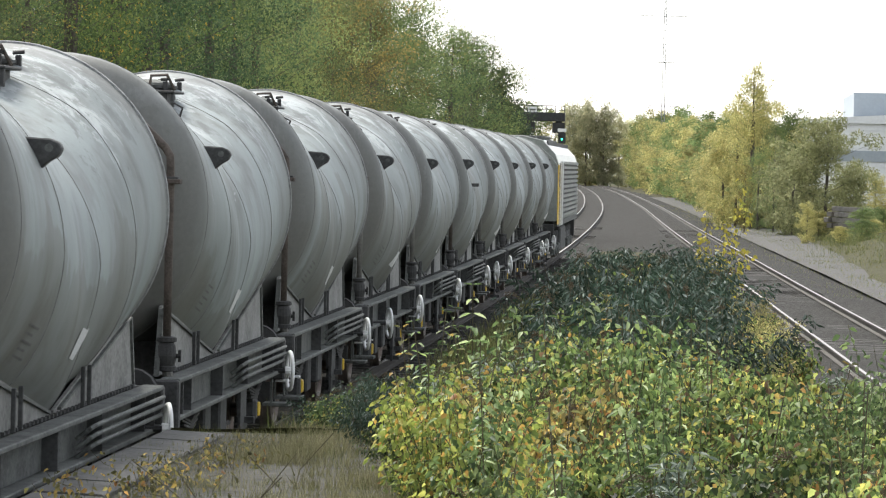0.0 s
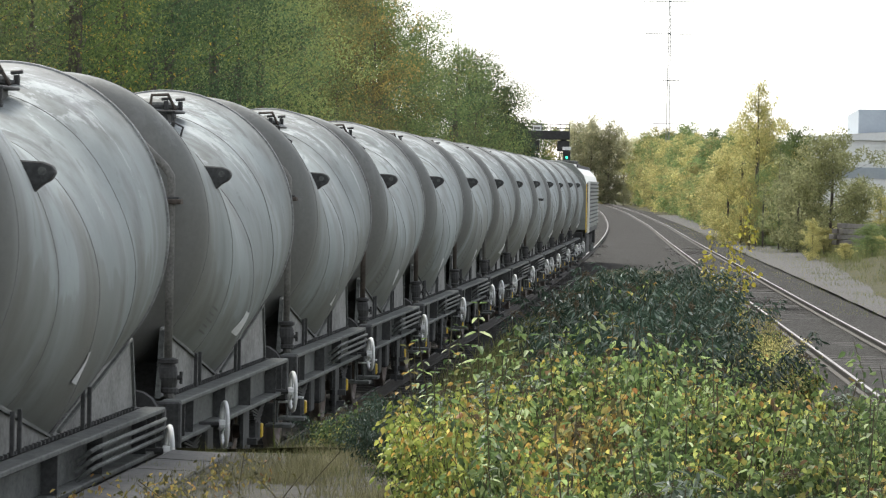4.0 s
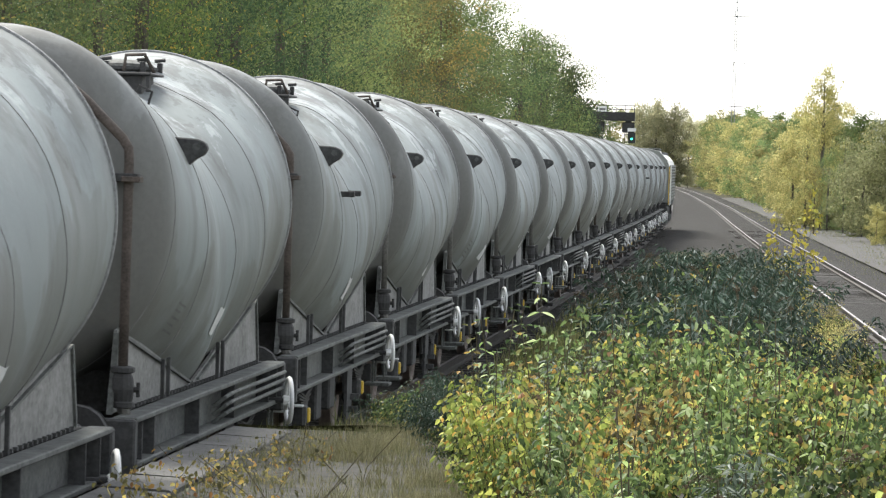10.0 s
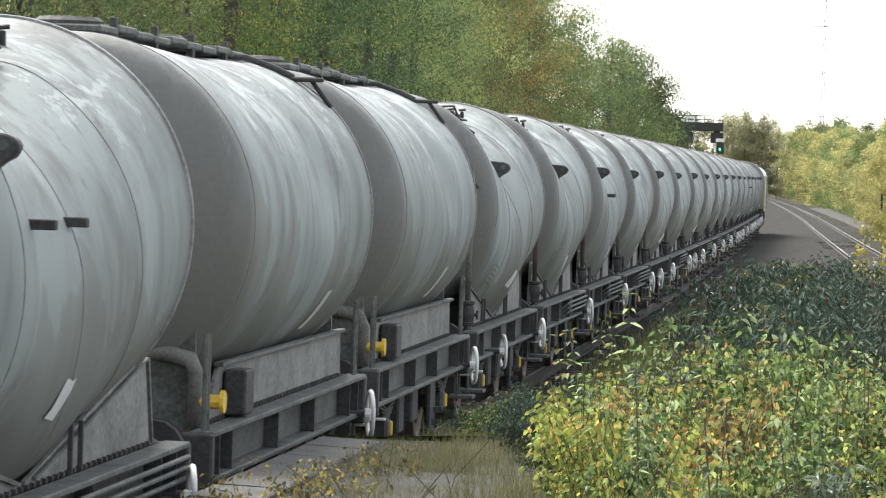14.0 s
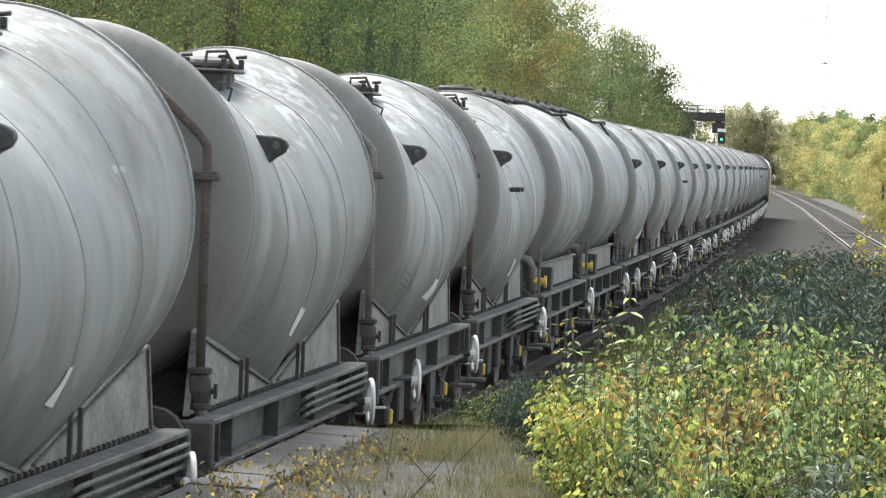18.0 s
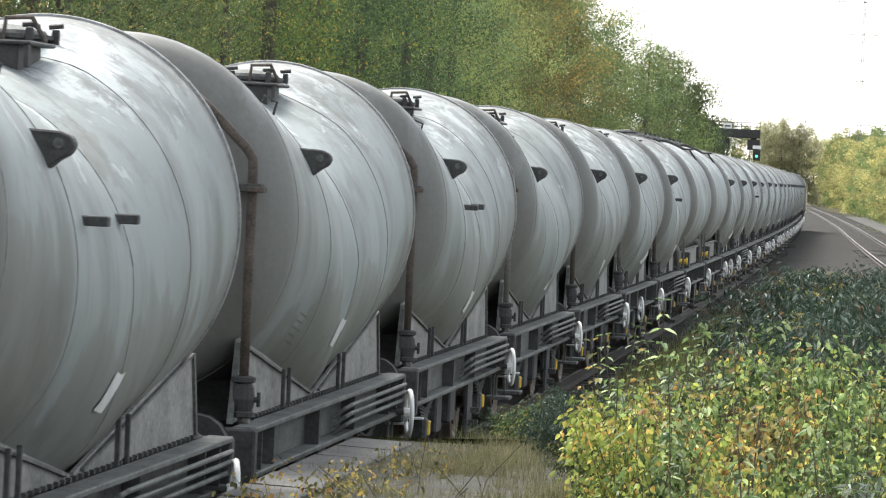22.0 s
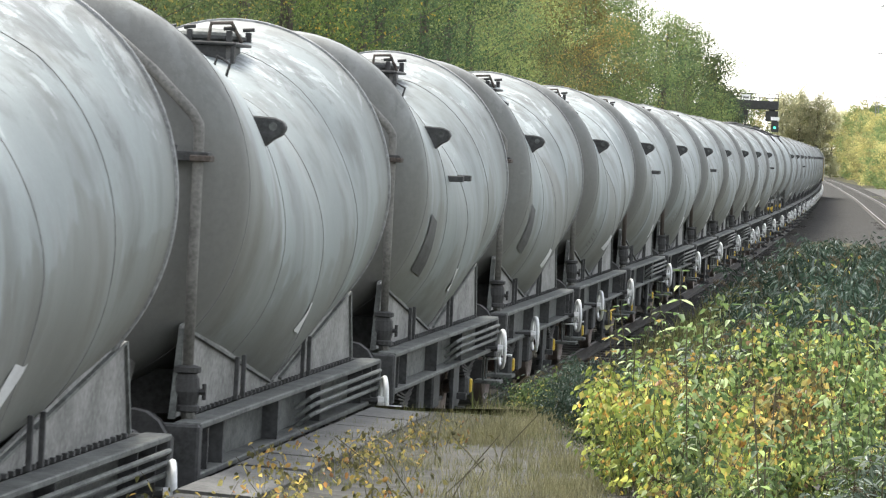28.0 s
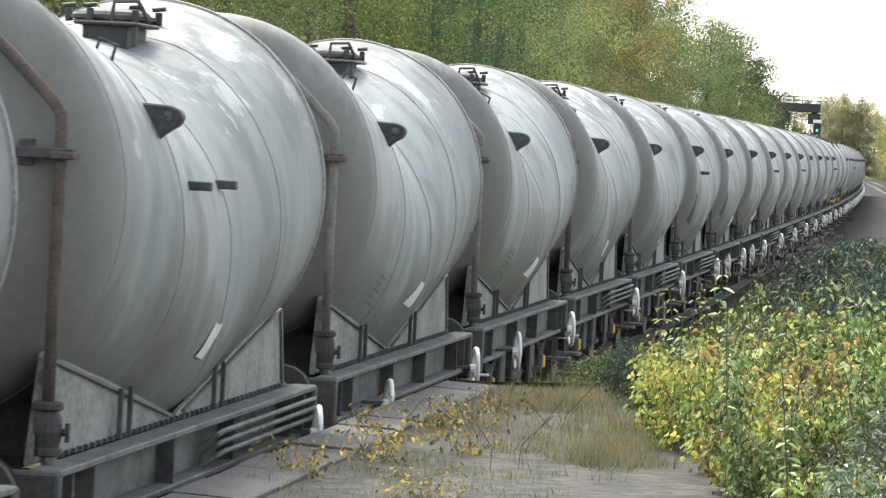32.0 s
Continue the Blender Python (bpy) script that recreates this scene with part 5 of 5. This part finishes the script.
    copy_thing(amber, pose(-0.68, 31.0, 0.85, 0, 0, 70))
    for x, y in scatter(rng, front, 1.5, 3.4):
        copy_thing(amber, pose(x, y, mound(x, y) + rng.uniform(-0.2, 0.15), rng.normal() * 8, rng.normal() * 8, rng.uniform(0, 360)))
    sap = shrub(rng, "yellow-leaved sapling on thin bare stems", "sapling", LEAF_YELLOW, 2.1, 0.42, 420, 0.095, 0.75, 0.1, 0, 9)
    sap.matrix_basis = pose(0.32, 70, 0.1)
    sprig = shrub(rng, "low sprigs with small yellow leaves", "sapling", LEAF_TAWNY, 0.30, 0.26, 190, 0.036, 0.6, 0.2, 0, 8, "sprigs on the platform edge")
    spots = [(-3.45, 22.4), (-3.2, 22.9), (-3.55, 21.0), (-3.1, 24.3), (-3.35, 19.6), (-2.9, 20.4), (-3.6, 18.2), (-2.7, 17.4)]
    for k, (x, y) in enumerate(spots):
        m = pose(x, y, 0.86, 0, 0, rng.uniform(0, 360))
        if k:
            copy_thing(sprig, m).scale = (1, 1, rng.uniform(0.7, 1.2))
        else:
            sprig.matrix_basis = m
    bm = bmesh.new()
    for k in range(7):
        x, y = rng.uniform(-3.0, -2.4), rng.uniform(19, 23)
        tube(bm, [(x, y, 0.85), (x + rng.normal() * 0.06, y + 0.05, 1.0), (x + rng.normal() * 0.16, y + 0.1, 1.16 + 0.1 * rng.uniform())], 0.0035, 4)
    tagged(part("dead_twigs", bm, TWIG), "bare brown twigs standing on the platform", "twigs", "", "stuff")
    tufts = [(rng.normal(-2.75, 0.22), rng.uniform(24.5, 27.6), 0.85, 1.0) for k in range(26)] + [(rng.normal(-3.0, 0.28), rng.uniform(22.5, 27.2), 0.86, rng.uniform(0.4, 0.8)) for k in range(34)] + [(rng.normal(-2.1, 0.25), rng.uniform(20, 24), 0.85, 1.1) for k in range(30)] + [(rng.normal(-3.0, 0.3), rng.uniform(27.4, 29.5), 0.72, 1.0) for k in range(20)]
    grass("dry_grass", rng, tufts, 120, 0.13, 0.22, STRAW, "pale dry grass tufts on the platform")
    moss = [(rng.uniform(-3.85, -1.8), rng.uniform(16, 27.5), 0.86, rng.uniform(0.4, 0.9)) for k in range(330)]
    grass("rough_grass", rng, moss, 34, 0.10, 0.16, GRASS, "short rough grass growing through the platform")
    banks = [(rng.uniform(-3.7, -2.6), rng.uniform(28, 75), 0.1, 1.0) for k in range(150)]
    banks = [(x, y, mound(x, y), k) for x, y, _, k in banks]
    grass("bank_grass", rng, banks, 40, 0.3, 0.3, GRASS, "rough grass along the foot of the bank")
    verge = [(second_x(y) + 3.4 + 0.011 * y + abs(rng.normal()) * 1.6, y, -0.15, rng.uniform(0.6, 1.3)) for y in rng.uniform(90, 330, 620)]
    verge = [(x, y, z + 0.95 * max(0.0, min(1.0, (x - second_x(y) - 3.4 - 0.011 * y) / 2.2)) - 0.2, k) for x, y, z, k in verge]
    verge += [(second_x(y) + 2.75 + 0.006 * y + rng.normal() * 0.15, y, -0.12, 0.55) for y in rng.uniform(90, 260, 120)]
    verge += [(second_x(y) + 2.0 + rng.normal() * 0.15, y, -0.2, 0.5) for y in rng.uniform(90, 330, 120)]
    grass("verge_grass", rng, verge, 60, 0.30, 0.9, GRASS, "rough grass along the gravel road")


def build_trees():
    rng = np.random.default_rng(11)
    kinds = {
        "near": [tree(rng, "leafy brown-green autumn tree close to the line", LEAF_UMBER, 9.5, 2.9, 30000, 0.056, 0.05) for k in range(2)],
        "fleck": [tree(rng, "bright green tree flecked with yellow leaves", LEAF_FLECK, 9.5, 2.8, 30000, 0.056, 0.05)],
        "dark": [tree(rng, "dense dark green tree on the bank", LEAF_DARK, 9.5, 3.0, 27000, 0.064, 0.05) for k in range(2)],
        "olive": [tree(rng, "olive green tree turning for autumn", leaf, 9.5, 2.9, 24000, 0.070, 0.05) for leaf in (LEAF_OLIVE, LEAF_UMBER, LEAF_OLIVE)],
        "gold": [tree(rng, "yellow-green autumn tree beside the line", LEAF_GOLD, 7.5, 2.5, 15000, 0.13, 0.02) for k in range(2)],
        "rust": [tree(rng, "tree with orange-brown autumn leaves", LEAF_RUST, 9.0, 2.4, 24000, 0.064, 0.05)],
        "light": [tree(rng, "light yellow-green tree at the edge of the wood", LEAF_LIGHT, 9.5, 2.8, 27000, 0.062, 0.05)],
        "birch": [tree(rng, "slender birch with thin yellow foliage", LEAF_GOLD, 9.0, 1.5, 11000, 0.10, 0.2, "tree", 0.7, 0.8)],
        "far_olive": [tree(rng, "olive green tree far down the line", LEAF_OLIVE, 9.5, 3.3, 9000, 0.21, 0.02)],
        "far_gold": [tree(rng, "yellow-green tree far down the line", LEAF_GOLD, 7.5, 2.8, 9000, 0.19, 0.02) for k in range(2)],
        "far_pale": [tree(rng, "tree far down the line, haze painted into its leaves", LEAF_HAZE, 7.5, 2.6, 8000, 0.19, 0.02)],
        "willow": [tree(rng, "pale green willow bush", LEAF_PALE, 5.0, 2.3, 15000, 0.115, 0.02)],
        "ivy": [tree(rng, "narrow dark tree draped in ivy", LEAF_IVY, 7.6, 1.2, 15000, 0.11, 0.1, "tree", 0.9)],
    }
    used = set()

    def put(kind, x, y, high, z=-0.3, wide=1.0):
        src = kinds[kind][int(rng.integers(len(kinds[kind])))]
        base = {"near": 9.5, "fleck": 9.5, "dark": 9.5, "olive": 9.5, "gold": 7.5, "rust": 9.0, "light": 9.5, "birch": 9.0, "willow": 5.0, "ivy": 7.6, "far_olive": 9.5, "far_gold": 7.5, "far_pale": 7.5}[kind]
        m = pose(x, y, z, 0, 0, rng.uniform(0, 360))
        if src.name in used:
            o = copy_thing(src, m)
        else:
            used.add(src.name)
            src.matrix_basis = m
            o = src
        k = high / base
        o.scale = (k * wide * rng.uniform(0.9, 1.1), k * wide * rng.uniform(0.9, 1.1), k)
        return o

    def bank(x, y):
        return -0.5 + max(0.0, min(3.0, (line_x(y) - 5.0 - x) * 0.28))

    # the wood beside the train: a front row and two taller rows behind it
    y = 34.0
    while y < 181:
        x = line_x(y) - 5.6 - rng.uniform(0, 1.2) + (1.4 if y > 150 else 0)
        pick = rng.uniform()
        kind = "near" if y < 57 else "fleck" if y < 65 else "dark" if y < 84 else "light" if y < 100 else "near" if y < 106 else "rust" if y < 123 else ("olive" if pick < 0.6 else "dark" if pick < 0.85 else "light")
        top = 10.8 if y < 132 else 10.8 - (y - 132) * 0.028
        put(kind, x, y, (top - 0.4) * rng.uniform(0.86, 1.08), bank(x, y), 0.95)
        y += rng.uniform(3.4, 5.0)
    for off, by, top in ((10.5, 6.4, 11.6), (16.5, 8.5, 13.6), (21.5, 12.0, 15.5)):
        y = 44.0 if off < 18 else 95.0
        while y < 176:
            x = line_x(y) - off - rng.uniform(-1, 1)
            pick = rng.uniform()
            put("dark" if pick < 0.42 else "olive" if pick < 0.9 else "rust", x, y, top * rng.uniform(0.88, 1.05), bank(x, y))
            y += by * rng.uniform(0.8, 1.2)
    put("ivy", -9.7, 172, 8.2, -0.4)
    put("ivy", -9.3, 178, 6.6, -0.4)
    put("dark", -10.6, 182, 5.6, -0.4)
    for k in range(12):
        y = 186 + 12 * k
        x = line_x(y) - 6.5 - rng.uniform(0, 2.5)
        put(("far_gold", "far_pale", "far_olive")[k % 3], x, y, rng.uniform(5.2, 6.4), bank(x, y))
    # the right-hand side
    y = 205.0
    while y < 640:
        near = second_x(y) + 4.7 + 0.006 * (y - 186)
        top = 5.4 + (y - 186) * 0.012
        pick = rng.uniform()
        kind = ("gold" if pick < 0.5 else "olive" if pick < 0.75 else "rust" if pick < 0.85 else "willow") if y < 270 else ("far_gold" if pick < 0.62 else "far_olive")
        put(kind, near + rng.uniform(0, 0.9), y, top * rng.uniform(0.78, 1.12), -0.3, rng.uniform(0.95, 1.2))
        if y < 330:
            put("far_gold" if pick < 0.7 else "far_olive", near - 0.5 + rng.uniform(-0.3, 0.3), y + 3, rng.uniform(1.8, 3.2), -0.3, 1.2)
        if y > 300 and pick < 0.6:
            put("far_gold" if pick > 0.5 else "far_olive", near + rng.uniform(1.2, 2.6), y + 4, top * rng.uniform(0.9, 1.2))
        y += rng.uniform(3.2, 5.5) * (1 + y / 900)
    put("olive", 3.45, 191, 6.2, -0.2, 0.72)
    put("birch", 2.35, 200, 9.6, -0.2, 0.9)
    put("gold", 2.9, 204, 7.4, -0.2, 0.8)
    put("gold", 1.6, 204, 7.2, -0.2, 0.8)
    put("rust", 1.9, 186, 3.6, -0.2, 0.6)
    put("far_olive", 4.2, 205, 6.6, -0.2, 0.8)
    put("gold", 4.9, 210, 5.9, -0.2, 0.8)
    put("olive", 3.6, 214, 6.6, -0.2, 0.8)
    put("willow", 5.5, 172, 5.9, -0.2, 0.85)
    put("willow", 7.2, 186, 3.4, 0.2, 0.8)
    put("gold", 8.6, 190, 2.8, 0.3, 0.9)
    put("olive", 10.2, 186, 2.4, 0.3, 0.9)
    put("rust", 8.2, 172, 1.5, 0.3, 0.8)
    put("gold", 4.4, 162, 1.9, -0.2, 0.8)
    put("willow", 4.2, 182, 4.2, -0.2, 0.9)
    put("olive", 2.7, 196, 4.6, -0.2, 0.9)
    put("gold", 0.9, 208, 5.2, -0.2, 1.0)
    put("olive", 9.3, 166, 1.3, 0.3, 1.3)
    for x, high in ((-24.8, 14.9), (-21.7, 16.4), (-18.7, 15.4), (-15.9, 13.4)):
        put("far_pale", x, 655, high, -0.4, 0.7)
    for k in range(16):
        x, y = rng.uniform(4.6, 11.0), rng.uniform(150, 190)
        put("far_gold" if k % 2 else "far_olive", x, y, rng.uniform(0.7, 1.5), 0.1, 1.6)
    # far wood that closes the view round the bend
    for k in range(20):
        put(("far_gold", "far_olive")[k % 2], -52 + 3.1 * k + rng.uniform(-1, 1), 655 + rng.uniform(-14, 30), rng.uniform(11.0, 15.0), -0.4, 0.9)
    prune([o for group in kinds.values() for o in group], used)


# ---------------------------------------------------------------- signals, mast, building, timber
def build_far_things():
    g = thing("signal_gantry", "dark signal gantry with a railed walkway over the line", "signal gantry")
    Y = 300.0
    part("deck", boxes(((-18.2, Y - 0.6, 6.7), (-11.75, Y + 0.6, 7.40)), bevel=0.03), BLACK, g)
    for z in (7.62, 7.95):
        part("handrail", rod(bmesh.new(), (-16.4, Y - 0.5, z), (-11.75, Y - 0.5, z), 0.035, n=6), FRAME, g)
    for k in range(7):
        x = -16.3 + 0.755 * k
        part("handrail_post", rod(bmesh.new(), (x, Y - 0.5, 7.35), (x, Y - 0.5, 7.97), 0.035, n=6), FRAME, g)
    part("sign_board", boxes(((-14.75, Y - 0.56, 7.35), (-14.05, Y - 0.53, 7.85)), bevel=0.0), WHITE, g, "small white sign board")
    part("sign_bar", boxes(((-14.65, Y - 0.575, 7.54), (-14.15, Y - 0.562, 7.68)), bevel=0.0), MARK, g)
    part("post", boxes(((-16.3, Y - 0.25, -0.4), (-15.9, Y + 0.25, 6.8)), bevel=0.03), FRAME, g)
    for x in (-14.7, -12.25):
        bm = boxes(((x - 0.5, Y - 0.35, 5.75), (x + 0.5, Y + 0.1, 6.6)), ((x - 0.25, Y - 0.1, 6.5), (x + 0.25, Y + 0.1, 6.8)), bevel=0.03)
        h = part("signal_head", bm, BLACK, g, "black signal housing")
        part("hood", boxes(((x - 0.3, Y - 0.6, 5.55), (x + 0.3, Y - 0.3, 5.62)), bevel=0.01), BLACK, h)
    part("indicator", boxes(((-12.3, Y - 0.40, 5.85), (-11.6, Y - 0.36, 6.12)), bevel=0.0), WHITE, g, "white route indicator")
    bm = bmesh.new()
    lathe(bm, [(Y - 0.46, 0.0001), (Y - 0.45, 0.09), (Y - 0.42, 0.09), (Y - 0.40, 0.08)], 14, "y", (-11.95, 0, 5.25))
    part("green_lamp", bm, GLOW, g, "lit green signal lamp")
    part("lamp_case", boxes(((-12.25, Y - 0.40, 4.9), (-11.65, Y, 5.75)), bevel=0.02), BLACK, g)

    m = thing("lattice_mast", "tall thin galvanised lattice mast in the haze", "mast")
    X, Y = -6.3, 500.0
    for sx in (-0.18, 0.18):
        for sy in (-0.18, 0.18):
            part("leg", rod(bmesh.new(), (X + sx * 1.5, Y + sy, -0.5), (X + sx * 0.5, Y + sy, 30.2), 0.05, n=5), PYLON, m)
    bm = bmesh.new()
    for k in range(34):
        z = 0.9 * k
        w = 0.27 - 0.18 * z / 30.2
        rod(bm, (X - w, Y - w, z), (X + w, Y - w, z + 0.9), 0.018, n=4)
        rod(bm, (X + w, Y + w, z), (X - w, Y + w, z + 0.9), 0.018, n=4)
    part("bracing", bm, PYLON, m)
    for lo, hi, z in ((-9.9, -2.6, 28.2), (-9.6, -3.4, 23.8), (-7.1, -4.9, 17.5), (-8.3, -4.3, 11.6)):
        arm = part("cross_arm", boxes(((lo, Y - 0.05, z), (hi, Y + 0.05, z + 0.10)), bevel=0.0), PYLON, m)
        for x in (lo + 0.1, (lo + X) / 2, (hi + X) / 2, hi - 0.1):
            part("insulator", rod(bmesh.new(), (x, Y, z), (x, Y, z - 0.32), 0.03, n=5), PYLON, arm)

    b = thing("warehouse", "white clad warehouse with a grey band behind the trees", "building")
    part("wall", boxes(((7.4, 300, -0.4), (46, 352, 7.1)), bevel=0.02), CLAD, b)
    part("roof", prism(bmesh.new(), ((7.2, 7.1), (46.2, 7.1), (46.2, 7.35), (26, 8.6), (7.2, 7.35)), 299.7, 352, "y"), CLAD, b)
    rib = part("cladding_rib", boxes(((7.4, 299.93, -0.03), (46, 299.999, 0.03)), bevel=0.0), CLAD, b)
    rib.matrix_basis = pose(0, 0, 0.3)
    for k in range(1, 19):
        z = 0.3 + 0.37 * k
        if not 3.9 < z < 5.0:
            again(rib, b, 0, 0, z)
    part("grey_band", boxes(((7.42, 299.9, 4.0), (46, 299.99, 4.9)), bevel=0.0), CLAD_GREY, b, "grey horizontal band")
    part("corner_trim", boxes(((7.3, 299.85, -0.4), (7.9, 300.1, 7.2)), bevel=0.0), CLAD_GREY, b)
    part("roof_unit", boxes(((11.9, 306, 7.2), (46, 330, 9.75)), bevel=0.02), CLAD_BLUE, b, "blue grey upper storey")

    rng = np.random.default_rng(3)
    for row in range(4):
        for k in range(2 if row < 3 else 1):
            bm = bmesh.new()
            box(bm, (-1.2, -0.125, -0.11), (1.2, 0.125, 0.11), 0.02)
            o = part("timber_sleeper", bm, OLD_TIMBER)
            o.matrix_basis = pose(6.36 - 0.25 * k + rng.normal() * 0.06, 164.6 + 0.18 * k, 0.62 + 0.25 * row, 0, 1.5, 54 + rng.normal() * 2)
            tagged(o, "weathered grey timber sleeper lying in a stack", "timber", "stack of old sleepers")
    for k in range(3):
        bm = bmesh.new()
        box(bm, (-0.05, -0.3, -0.02), (0.05, 0.3, 0.02), 0.0)
        for dx in (-0.8, 0.8):
            o = new("timber_batten", bpy.data.meshes.new("timber_batten"))
            bm.to_mesh(o.data)
            o.data.materials.append(OLD_TIMBER)
            o.matrix_basis = pose(6.24 + 0.588 * dx, 164.69 + 0.809 * dx, 0.745 + 0.25 * k, 0, 0, 54)
            tagged(o, "short batten between stacked sleepers", "timber", "stack of old sleepers")
        bm.free()


build_ground()
build_tracks()
build_train()
build_scrub()
build_trees()
build_far_things()
build_platform()
motions()
